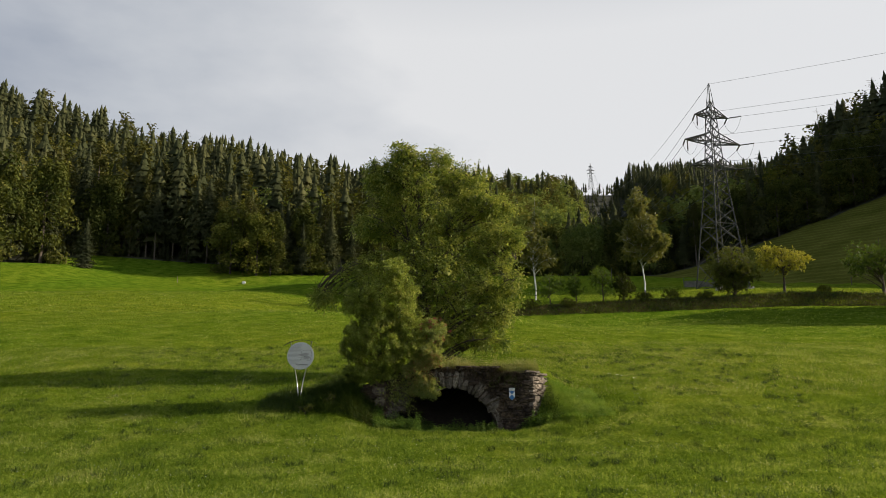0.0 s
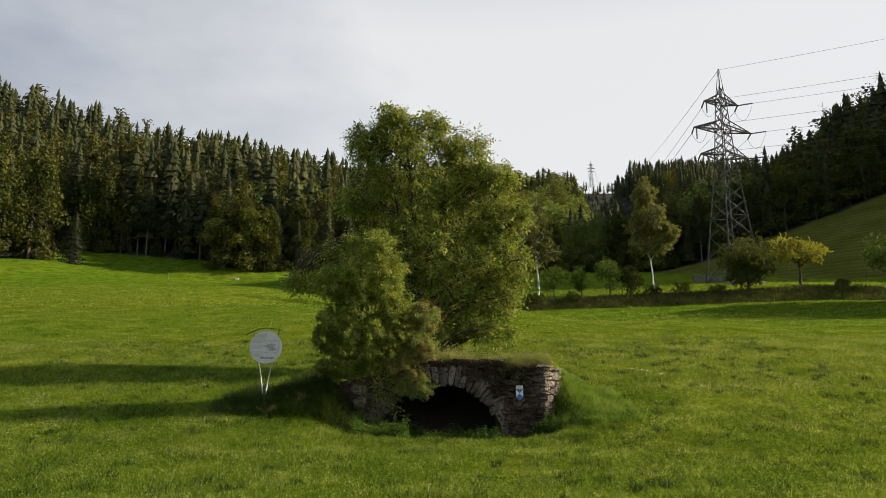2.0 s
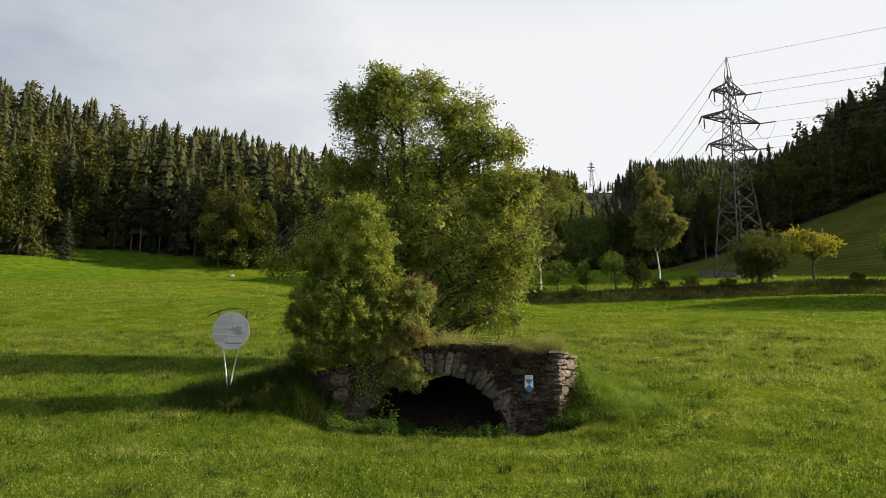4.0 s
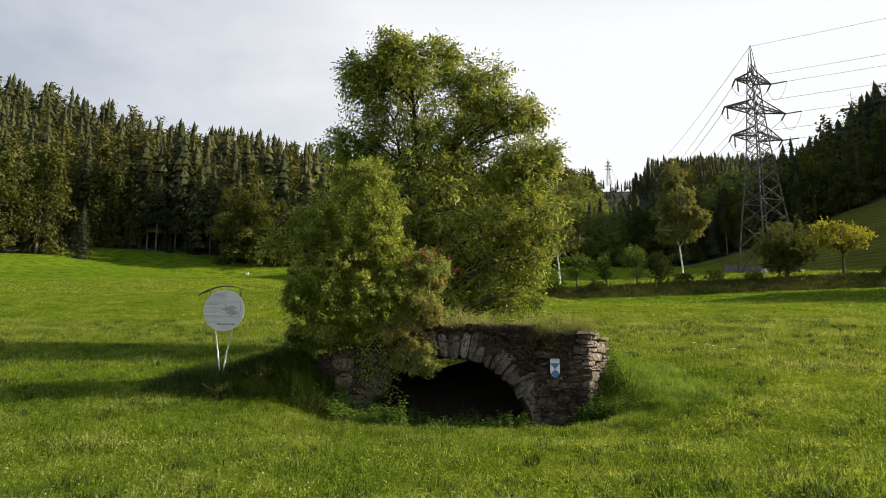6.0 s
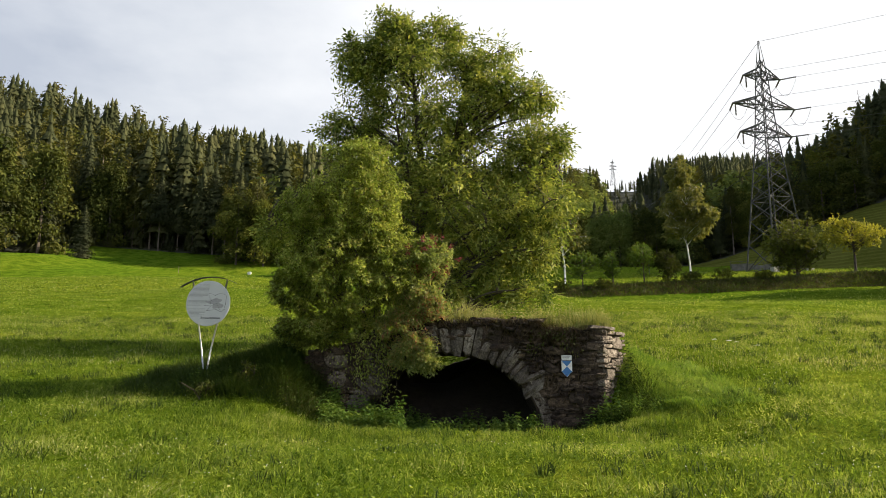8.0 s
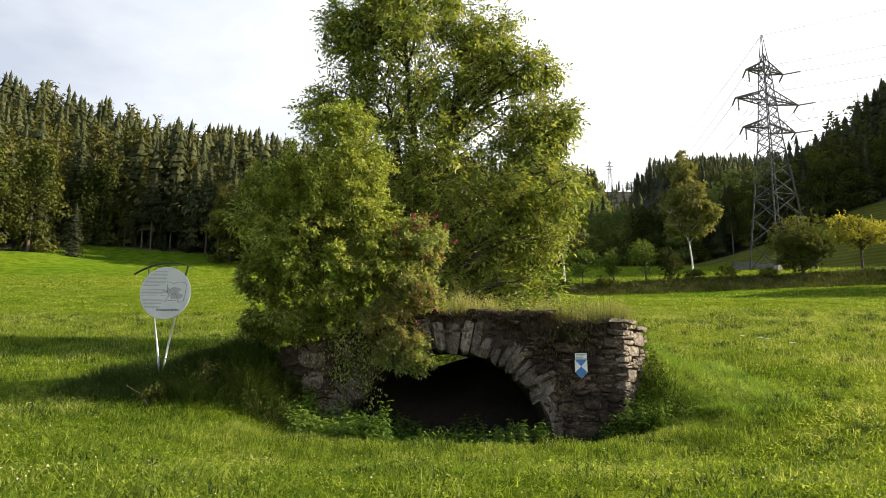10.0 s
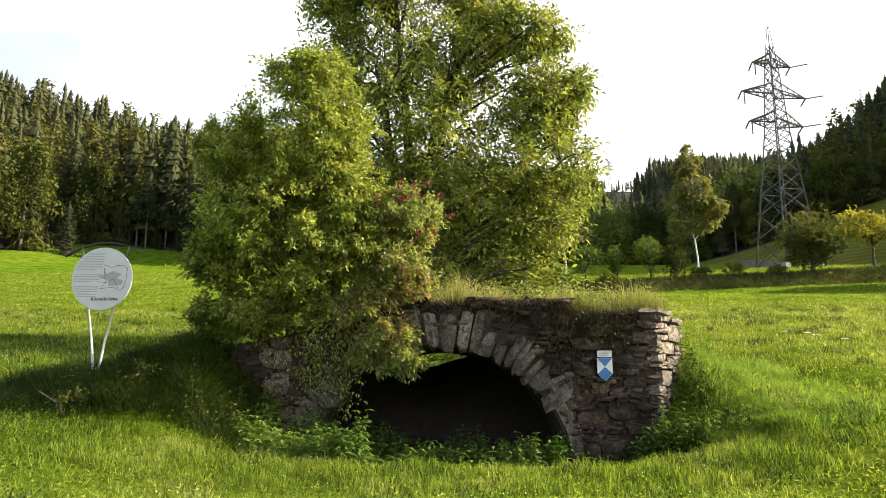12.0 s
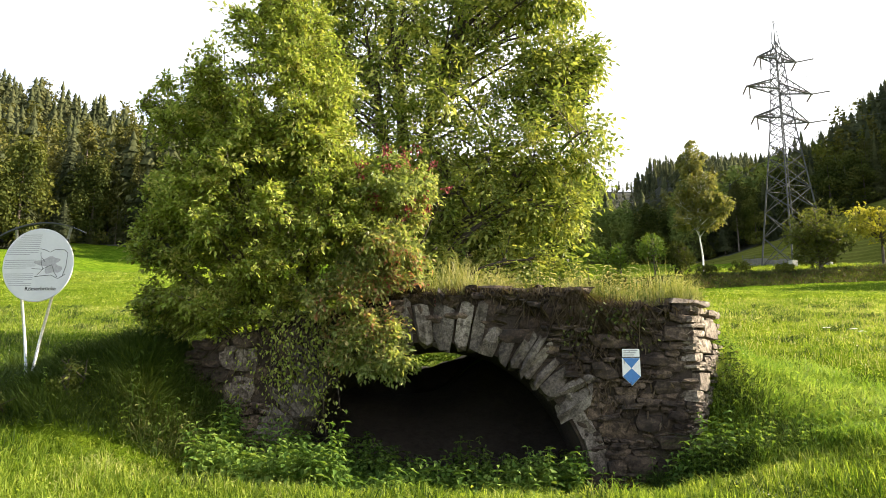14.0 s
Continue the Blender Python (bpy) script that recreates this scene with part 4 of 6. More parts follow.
def info_board():
    R, cz = 0.50, 1.27
    ob = thing("information_board", (-5.26, 26.1, ground_at(-5.26, 26.1) + 0.20), "round grey information board about the bridge on two slanting steel posts", "sign", turn=-3.0)
    b = Buf()
    disc(b, R, 0.02, -0.03)
    panel = put("panel", b.mesh("panel"), M_PANEL, ob, "round light grey printed panel")
    for sx in (-1, 1):
        b = Buf()
        b.tube([(sx * 0.035, 0.02, -0.2), (sx * 0.035 + sx * 0.075, 0.02, 0.3), (sx * 0.395, 0.02, 1.80)], 0.019, 10)
        put("post", smooth(b.mesh("post")), M_TUBE, ob, "slanting round steel post")
        for z in (0.95, 1.6):
            b = Buf()
            x = sx * (0.11 + (z - 0.3) * 0.19)
            b.tube([(x, 0.03, z), (x, -0.01, z)], 0.03, 8)
            put("clamp", b.mesh("clamp"), M_DARKMETAL, ob)
    b = Buf()
    u = np.linspace(-0.66, 0.60, 15)
    z = 1.855 - 0.16 * ((u - 0.03) / 0.6) ** 2
    v = []
    for x, zz in zip(u, z):
        h = 0.005 + 0.010 * max(0.0, 0.45 - x) / 1.1 * math.sqrt(max(0.02, 1 - (x / 0.70) ** 2))
        v += [(x, -0.012, zz - h), (x, 0.05, zz - h), (x, 0.05, zz + h), (x, -0.012, zz + h)]
    f = [(0, 1, 2, 3), (59, 58, 57, 56)]
    for i in range(14):
        f += [(i * 4 + k, i * 4 + (k + 1) % 4, i * 4 + 4 + (k + 1) % 4, i * 4 + 4 + k) for k in range(4)]
    b.add(v, f)
    put("bow", b.mesh("bow"), M_DARKMETAL, ob, "dark curved metal bow")
    # print: lines of small text, a sketch map and the title
    rng = np.random.default_rng(3)
    front = -0.0305
    for k in range(27):
        z = cz + 0.41 - k * 0.0265
        if k in (11, 12, 18, 19) or z < cz - 0.29:
            continue
        half = math.sqrt(max(0.0, (R - 0.03) ** 2 - (z - cz) ** 2))
        x0, x1 = -half, min(0.03 - 0.1 * (k / 26) - (0.12 if k in (10, 17, 24) else 0), half)
        b = Buf()
        b.box((x0, front - 0.001, z - 0.0045), (x1, front, z + 0.0045))
        put("text_line", b.mesh("text_line"), M_GREYINK, panel)
    b = Buf()
    for path in (((0.02, 0.22), (0.1, 0.2), (0.16, 0.17), (0.24, 0.21), (0.36, 0.2), (0.41, 0.16)), ((0.41, 0.16), (0.40, -0.02), (0.36, -0.15)), ((0.03, 0.17), (0.05, 0.02), (0.08, -0.06), (0.0, -0.14)),
                 ((-0.03, -0.16), (0.06, -0.15), (0.2, -0.14), (0.3, -0.19), (0.4, -0.13)), ((-0.08, -0.05), (0.07, -0.06), (0.2, 0.0), (0.24, -0.1), (0.29, -0.17)), ((0.05, 0.1), (0.1, 0.04))):
        b.tube([(x, front - 0.001, cz + z) for x, z in path], 0.0035, 4, False)
    put("map_line", b.mesh("map_lines"), M_INK, panel, "thin black sketch map")
    b = Buf()
    for mx, mz, rx, rz in ((0.12, 0.03, 0.15, 0.055), (0.22, -0.05, 0.12, 0.07), (0.2, 0.06, 0.1, 0.05)):
        w = np.arange(20) * 2 * math.pi / 20
        wob = 1 + 0.18 * np.sin(w * 3 + mx * 40) + 0.1 * np.sin(w * 5)
        b.add(np.stack([mx + rx * wob * np.cos(w), np.full(20, front - 0.0003 - 0.0002 * mx * 10), cz + mz + rz * wob * np.sin(w)], 1), [tuple(range(20))])
    put("map_patch", b.mesh("map_patch"), M_MAPGREY, panel, "grey shaded patch of the map")
    panel.location = (0, 0, cz)
    for o in panel.children:
        o.location.z -= cz
    word("title", "Römerbrücke", 0.070, panel, M_INK, (0.07, front - 0.001, -0.345))
    return ob


info_board()


# ---- blue and white shield on the wall ----
def shield():
    ob = thing("monument_shield", (2.46, FACE - 0.075, 1.02), "blue and white protected-monument shield with a small text plate above", "sign")
    w, h, d = 0.215, 0.33, 0.012
    b = Buf()

    def plate(pts, y0, y1):
        n = len(pts)
        b.add([(x, y0, z) for x, z in pts] + [(x, y1, z) for x, z in pts], [tuple(range(n)), tuple(range(2 * n - 1, n - 1, -1))] + [(i, n + i, n + (i + 1) % n, (i + 1) % n) for i in range(n)])

    a, top, low, point = w / 2, h / 2, -h / 2 + 0.11, -h / 2
    plate([(-a, top), (-a, low), (0, point), (a, low), (a, top)], 0.0, d)
    put("plate", b.mesh("shield_plate"), M_WHITE, ob, "white enamel shield plate")
    b = Buf()
    e = 0.004
    plate([(-a + e, top - e), (0, 0.04), (a - e, top - e)], -0.002, 0.0)
    put("field", b.mesh("shield_blue_top"), M_BLUE, ob, "blue triangle")
    b = Buf()
    plate([(0, 0.04), (-a + e, low - 0.0), (0, point + e), (a - e, low - 0.0)], -0.002, 0.0)
    put("field", b.mesh("shield_blue_low"), M_BLUE, ob, "blue square on its point")
    b = Buf()
    b.box((-a + 0.005, -0.004, top + 0.012), (a - 0.005, d, top + 0.105))
    tp = put("text_plate", b.mesh("text_plate"), M_WHITE, ob, "small white text plate")
    b = Buf()
    for k in range(3):
        z = top + 0.085 - k * 0.026
        b.box((-a + 0.02, -0.006, z - 0.006), (a - 0.03 - 0.02 * k, -0.0041, z + 0.006))
    put("text_bar", b.mesh("text_bar"), M_GREYINK, tp)
    return ob


shield()


# ---- the lattice tower and its lines ----
def strut(buf, a, b, r):
    a, b = np.asarray(a, float), np.asarray(b, float)
    buf.tube([a, b], r, 4, False)


PX, PY, TOWER_TURN = 39.7, 98.5, 16.0
PZ = ground_at(PX, PY)
ARMS = ((25.6, 2.8), (21.6, 4.7), (17.8, 3.9))


def tower(name, place, turn, label, arms=ARMS, top=30.9, base=2.55, thick=1.0):
    ob = thing(name, place, label, "power pylon", turn=turn)

    def half(z):
        return float(np.interp(z, (0, 17.0, 26.0, top), (base, 0.98, 0.50, 0.05)))

    corners = ((1, 1), (-1, 1), (-1, -1), (1, -1))
    for sx, sy in corners:
        b = Buf()
        zz = (-0.3, 17.0, 26.0, top)
        b.tube([(sx * half(z), sy * half(z), z) for z in zz], np.array([0.10, 0.075, 0.055, 0.03]) * thick, 4)
        put("leg", b.mesh("leg"), M_STEEL, ob)
        b = Buf()
        b.box((sx * base - 0.35, sy * base - 0.35, -0.6), (sx * base + 0.35, sy * base + 0.35, 0.10))
        put("footing", b.mesh("footing"), M_CONCRETE, ob, "concrete footing")
    levels = [0.0, 3.6, 6.6, 9.2, 11.4, 13.3, 15.1, 16.5, 17.8, 19.1, 20.4, 21.6, 22.9, 24.3, 25.6, 26.7, 28.2]
    for k in range(4):
        (ax, ay), (bx, by) = corners[k], corners[(k + 1) % 4]
        b = Buf()
        for z0, z1 in zip(levels[:-1], levels[1:]):
            h0, h1 = half(z0), half(z1)
            strut(b, (ax * h0, ay * h0, z0), (bx * h1, by * h1, z1), 0.045 * thick)
            strut(b, (bx * h0, by * h0, z0), (ax * h1, ay * h1, z1), 0.045 * thick)
            if z0 in (0.0, 17.8, 21.6, 25.6) or z0 == 9.2:
                strut(b, (ax * h0, ay * h0, z0 + 0.01), (bx * h0, by * h0, z0 + 0.01), 0.036 * thick)
        put("bracing", b.mesh("bracing"), M_STEEL, ob)
    for z, reach in arms:
        for s in (-1, 1):
            b = Buf()
            h, h2 = half(z), half(z + 1.4)
            tip = (s * reach, 0, z + 0.15)
            for sy in (-1, 1):
                strut(b, (s * h, sy * h, z), tip, 0.085 * thick)
                strut(b, (s * h2, sy * h2, z + 1.4), tip, 0.075 * thick)
                n = 4
                for i in range(n):
                    f0, f1 = i / n, (i + 1) / n
                    lo = lambda f: (s * (h + (reach - h) * f), sy * h * (1 - f), z + 0.15 * f)
                    up = lambda f: (s * (h2 + (reach - h2) * f), sy * h2 * (1 - f), z + 1.4 - 1.25 * f)
                    strut(b, lo(f0), up(f1), 0.042 * thick)
                    strut(b, lo(f1), up(f1), 0.042 * thick)
                strut(b, (s * h, -h, z), (s * (h + reach) / 2, h * 0.5, z + 0.07), 0.028 * thick)
            put("crossarm", b.mesh("crossarm"), M_STEEL, ob)
    return ob


near_tower = tower("power_pylon", (PX, PY, PZ), TOWER_TURN, "tall grey steel lattice power pylon above the orchard terrace", thick=1.3)
far_place = (168.5, 770.0, ground_at(168.5, 770) + 4)
far_tower = tower("power_pylon", far_place, 10.0, "distant grey lattice power pylon on the ridge", thick=1.6)

UP_LINE = np.array([168.5, 770.0]) - np.array([PX, PY])
UP_LINE = UP_LINE / np.linalg.norm(UP_LINE)
OUT_LINE = np.array([0.84, -0.54])


def tip_of(place, turn, z, reach):
    t = radians(turn)
    return np.array([place[0] + reach * math.cos(t), place[1] + reach * math.sin(t), place[2] + z])


def hang(a, b, sag, n=24):
    u = np.linspace(0, 1, n)[:, None]
    p = a * (1 - u) + b * u
    p[:, 2] -= sag * 4 * (u * (1 - u))[:, 0]
    return p


def insulator(a, d, length, name="insulator_string"):
    ob = thing(name, tuple(a), "dark ribbed insulator string hung from a pylon crossarm", "insulator", "insulators of the pylon")
    b = Buf()
    e = np.array(d) / np.linalg.norm(d) * length
    u = np.linspace(0, 1, 19)
    r = np.where(np.arange(19) % 2 == 0, 0.05, 0.12)
    r[0] = r[-1] = 0.04
    b.tube(e * u[:, None], r, 6)
    put("insulator_body", b.mesh("insulator"), M_GLASSY, ob)
    return np.asarray(a) + e


def power_lines():
    ends = [(z + 0.1, s * reach) for z, reach in ARMS for s in (-1, 1)] + [(30.8, 0.0)]
    for z, reach in ends:
        a = tip_of((PX, PY, PZ), TOWER_TURN, z, reach)
        c = tip_of(far_place, 10.0, z, reach)
        d2 = np.array([OUT_LINE[0], OUT_LINE[1], 0.03])
        far_b = a + np.append(OUT_LINE * 230, 6.0)
        if reach:
            up_end = insulator(a, (UP_LINE[0], UP_LINE[1], -0.10), 2.0)
            out_end = insulator(a, (OUT_LINE[0], OUT_LINE[1], -0.03), 2.0)
            loop = hang(up_end, out_end, 1.9, 12)
            w = thing("jumper_cable", tuple(up_end), "thin slack jumper cable under a crossarm", "cable", "cables of the pylon")
            b = Buf()
            b.tube(loop - up_end, 0.022, 4, False)
            put("wire", b.mesh("jumper"), M_CABLE, w)
            if reach < 0:
                insulator(a + np.array([0.3, -0.1, 0.0]), (0, 0, -1.0), 1.7, "hanging_insulator")
        else:
            up_end, out_end = a, a
        for start, end, sag, rad in ((up_end, c, 30.0, 0.035), (out_end, far_b, 5.0, 0.019)):
            w = thing("power_cable", tuple(start), "thin grey overhead power cable strung from the pylon", "cable", "cables of the pylon")
            b = Buf()
            b.tube(hang(start, end, sag if reach else sag * 0.8, 40) - start, rad, 4, False)
            put("wire", b.mesh("cable"), M_CABLE, w)


power_lines()


# ---- small things in the distance ----
def post(name, label, x, y, h, r, mat, category="post"):
    ob = thing(name, (x, y, ground_at(x, y)), label, category)
    b = Buf()
    b.tube([(0, 0, -0.3), (0.01, 0, h * 0.5), (0.02, 0, h - r), (0.02, 0, h)], [r, r, r, r * 0.6], 8)
    put("shaft", smooth(b.mesh("shaft")), mat, ob)
    return ob


post("marker_pole", "thin grey pole standing on the terrace beyond the birch", 26.3, 108.0, 3.4, 0.045, M_STEEL)
post("fence_post", "thin weathered wooden stake in the mown slope", -57.5, 150.0, 1.4, 0.04, M_PALEBARK)
post("fence_post", "short dark stake in the steep pasture", 66.0, 112.0, 1.4, 0.07, M_DARKBARK)


def white_box():
    ob = thing("white_container", (-45.1, 157.0, ground_at(-45.1, 157.0)), "small white plastic container at the foot of the woods", "container")
    bm = bmesh.new()
    bmesh.ops.create_cube(bm, size=1.0)
    bmesh.ops.scale(bm, vec=(0.75, 0.6, 0.75), verts=bm.verts)
    bmesh.ops.bevel(bm, geom=bm.edges[:], offset=0.08, segments=2, affect="EDGES")
    bmesh.ops.translate(bm, vec=(0, 0, 0.36), verts=bm.verts)
    part("tank", bm, M_WHITE, ob)
    b = Buf()
    b.tube([(0, 0, 0.70), (0, 0, 0.80)], 0.12, 10)
    put("lid", b.mesh("lid"), M_DARKMETAL, ob)


white_box()


def low_wall():
    """Weathered concrete wall with a wire fence on it, behind the pylon."""
    x0, y0 = 37.0, 106.0
    ob = thing("retaining_wall", (x0, y0, ground_at(x0, y0)), "low weathered concrete wall behind the pylon", "wall", turn=8)
    for k in range(4):
        b = Buf()
        b.box((k * 1.6 + 0.02, 0, -0.6), (k * 1.6 + 1.58, 0.3, 0.95 + 0.10 * math.sin(k * 2.3)))
        put("slab", b.mesh("slab"), M_OLDCONCRETE, ob)
    f = thing("wire_fence", (x0, y0 + 0.6, ground_at(x0, y0 + 0.6)), "grey wire fence on posts behind the low wall", "fence", turn=8)
    for k in range(5):
        b = Buf()
        b.tube([(k * 1.6, 0, -0.2), (k * 1.6, 0, 1.4)], 0.03, 6)
        put("post", b.mesh("fence_post"), M_STEEL, f)
    for z in (0.8, 1.1, 1.35):
        b = Buf()
        b.tube([(0, 0, z), (3.2, 0, z - 0.03), (6.4, 0, z)], 0.012, 4, False)
        put("wire", b.mesh("fence_wire"), M_CABLE, f)


low_wall()

# ---- orchard terrace: birches, willow, fruit trees ----
def single(name, label, category, x, y, seed, h, lobes, leaf_mat, bark, trunk_r, limbs, twigs, per, length, width, fork=0.35, lean=0.0, group="", **kw):
    """A free-standing tree: heights and lobes are given in parts of h."""
    rng = np.random.default_rng(seed)
    z = ground_at(x, y)
    zs = np.array([-0.03, 0.12, fork, 0.6, 0.8, 0.96]) * h
    wob = rng.normal(size=(6, 2)) * 0.012 * h
    wob[:2] = 0
    pts = [(lean * zz + wx, wy, zz) for zz, (wx, wy) in zip(zs, wob)]
    stems = [(pts, np.array([1.0, 0.85, 0.65, 0.4, 0.2, 0.06]) * trunk_r)]
    lobes = [(tuple(np.array(c) * h), tuple(np.array(r) * h), s) for c, r, s in lobes]
    return leafy(name, label, category, (x, y, z), rng, stems, lobes, limbs, twigs, per, length, width, leaf_mat, bark, group, **kw)


BIRCH = [((-0.01, 0, 0.62), (0.17, 0.16, 0.22), 2.4), ((-0.04, 0, 0.79), (0.125, 0.12, 0.15), 1.2), ((-0.03, 0, 0.92), (0.06, 0.06, 0.07), 0.15), ((0.13, 0, 0.50), (0.12, 0.12, 0.12), 0.9), ((-0.12, 0, 0.52), (0.11, 0.11, 0.15), 0.9), ((0.06, 0, 0.38), (0.13, 0.13, 0.10), 0.8), ((-0.09, 0, 0.38), (0.12, 0.12, 0.09), 0.7)]
single("birch_tree", "slender birch with yellowing leaves and white trunk on the terrace edge", "tree", 26.8, 92.0, 41, 15.2, BIRCH, M_BIRCH, M_BIRCHBARK, 0.11, 50, 1700, 10, 0.32, 0.55, lean=-0.01, limb_r=0.045, sag=0.35, twig_len=1.8, hang=0.9, broken=(50, 0.30))
single("birch_tree", "thin half-bare birch with drooping yellowish twigs", "tree", 12.7, 95.0, 42, 15.4, [((0.0, 0, 0.5), (0.13, 0.13, 0.20), 1.6), ((0.02, 0, 0.72), (0.06, 0.06, 0.2), 0.5), ((0.08, 0, 0.38), (0.11, 0.11, 0.12), 0.9), ((-0.08, 0, 0.42), (0.10, 0.10, 0.13), 0.8)], M_BIRCH, M_BIRCHBARK, 0.14, 38, 640, 8, 0.34, 0.5, limb_r=0.05, sag=0.35, twig_len=1.8, hang=0.9)
single("willow_bush", "dense round willow bush on the terrace bank", "bush", 35.8, 85.2, 43, 6.9, [((0, 0, 0.55), (0.40, 0.38, 0.40), 3), ((-0.12, 0, 0.35), (0.33, 0.3, 0.25), 1), ((0.15, 0, 0.4), (0.30, 0.3, 0.3), 1)], M_WILLOW, M_DARKBARK, 0.2, 70, 1300, 10, 0.26, 0.4, fork=0.2, limb_r=0.05, sag=0.2, twig_len=1.0, hang=0.1)
single("apple_tree", "small apple tree with bright yellow autumn leaves", "tree", 42.0, 85.4, 44, 6.2, [((0.05, 0, 0.62), (0.50, 0.45, 0.24), 2.5), ((-0.30, 0, 0.72), (0.3, 0.3, 0.25), 1.2), ((0.36, 0, 0.60), (0.3, 0.3, 0.22), 1.0), ((-0.05, 0, 0.85), (0.2, 0.2, 0.14), 0.5)], M_YELLOW, M_BARK, 0.17, 46, 620, 10, 0.24, 0.5, fork=0.30, limb_r=0.06, sag=0.15, twig_len=0.9)
single("apple_tree", "dark green apple tree at the end of the terrace", "tree", 54.6, 86.0, 45, 7.3, [((0, 0, 0.62), (0.52, 0.5, 0.32), 3), ((-0.3, 0, 0.5), (0.3, 0.3, 0.22), 1)], M_FRUIT_TREE, M_BARK, 0.2, 44, 520, 10, 0.27, 0.5, fork=0.3, limb_r=0.06, sag=0.15, twig_len=1.0)
single("plum_tree", "young open-crowned fruit tree on the bank", "tree", 16.3, 85.0, 46, 3.9, [((0, 0, 0.62), (0.35, 0.35, 0.36), 2)], M_FRUIT_TREE, M_BARK, 0.09, 22, 190, 9, 0.22, 0.5, fork=0.3, limb_r=0.04, sag=0.05, twig_len=0.8)
single("plum_tree", "young bushy fruit tree on the bank", "tree", 19.6, 85.0, 47, 4.6, [((-0.05, 0, 0.6), (0.36, 0.36, 0.38), 2)], M_FRUIT_TREE, M_BARK, 0.10, 26, 260, 9, 0.22, 0.5, fork=0.25, limb_r=0.04, sag=0.05, twig_len=0.8)
single("elder_bush", "dark green bush beside a young fruit tree", "bush", 22.0, 84.8, 48, 3.5, [((0, 0, 0.5), (0.42, 0.42, 0.45), 2)], M_BROAD, M_DARKBARK, 0.10, 26, 300, 9, 0.24, 0.5, fork=0.2, limb_r=0.04, sag=0.1, twig_len=0.7)
single("hazel_bush", "loose upright hazel bush below the thin birch", "bush", 13.0, 84.5, 49, 4.2, [((0, 0, 0.55), (0.50, 0.4, 0.40), 2)], M_FRUIT_TREE, M_DARKBARK, 0.08, 30, 220, 9, 0.24, 0.4, fork=0.15, limb_r=0.04, sag=-0.1, twig_len=0.9, hang=-0.1)


for bx, by, bh, bs in ((27.6, 84.3, 1.5, 61), (31.5, 83.6, 1.1, 62), (24.3, 83.8, 1.3, 63), (46.5, 84.9, 1.0, 64), (10.2, 82.6, 1.6, 65), (14.8, 82.4, 1.2, 66)):
    single("bramble_bush", "low dark bramble bush on the terrace bank", "bush", bx, by, bs, bh, [((0, 0, 0.45), (0.85, 0.6, 0.45), 2)], M_BROAD, M_DARKBARK, 0.03, 18, 130, 9, 0.16, 0.55, fork=0.2, group="brambles on the bank", limb_r=0.02, sag=0.1, twig_len=0.5)


single("alder_tree", "leafy alder beside the stream behind the walnut", "tree", 1.0, 90.5, 50, 16.0, [((0, 0, 0.55), (0.30, 0.3, 0.38), 2), ((0.2, 0, 0.4), (0.25, 0.25, 0.25), 1), ((-0.2, 0, 0.4), (0.25, 0.25, 0.25), 1)], M_FRUIT_TREE, M_DARKBARK, 0.16, 40, 520, 10, 0.28, 0.6, fork=0.25, limb_r=0.05, sag=0.15, twig_len=1.2)


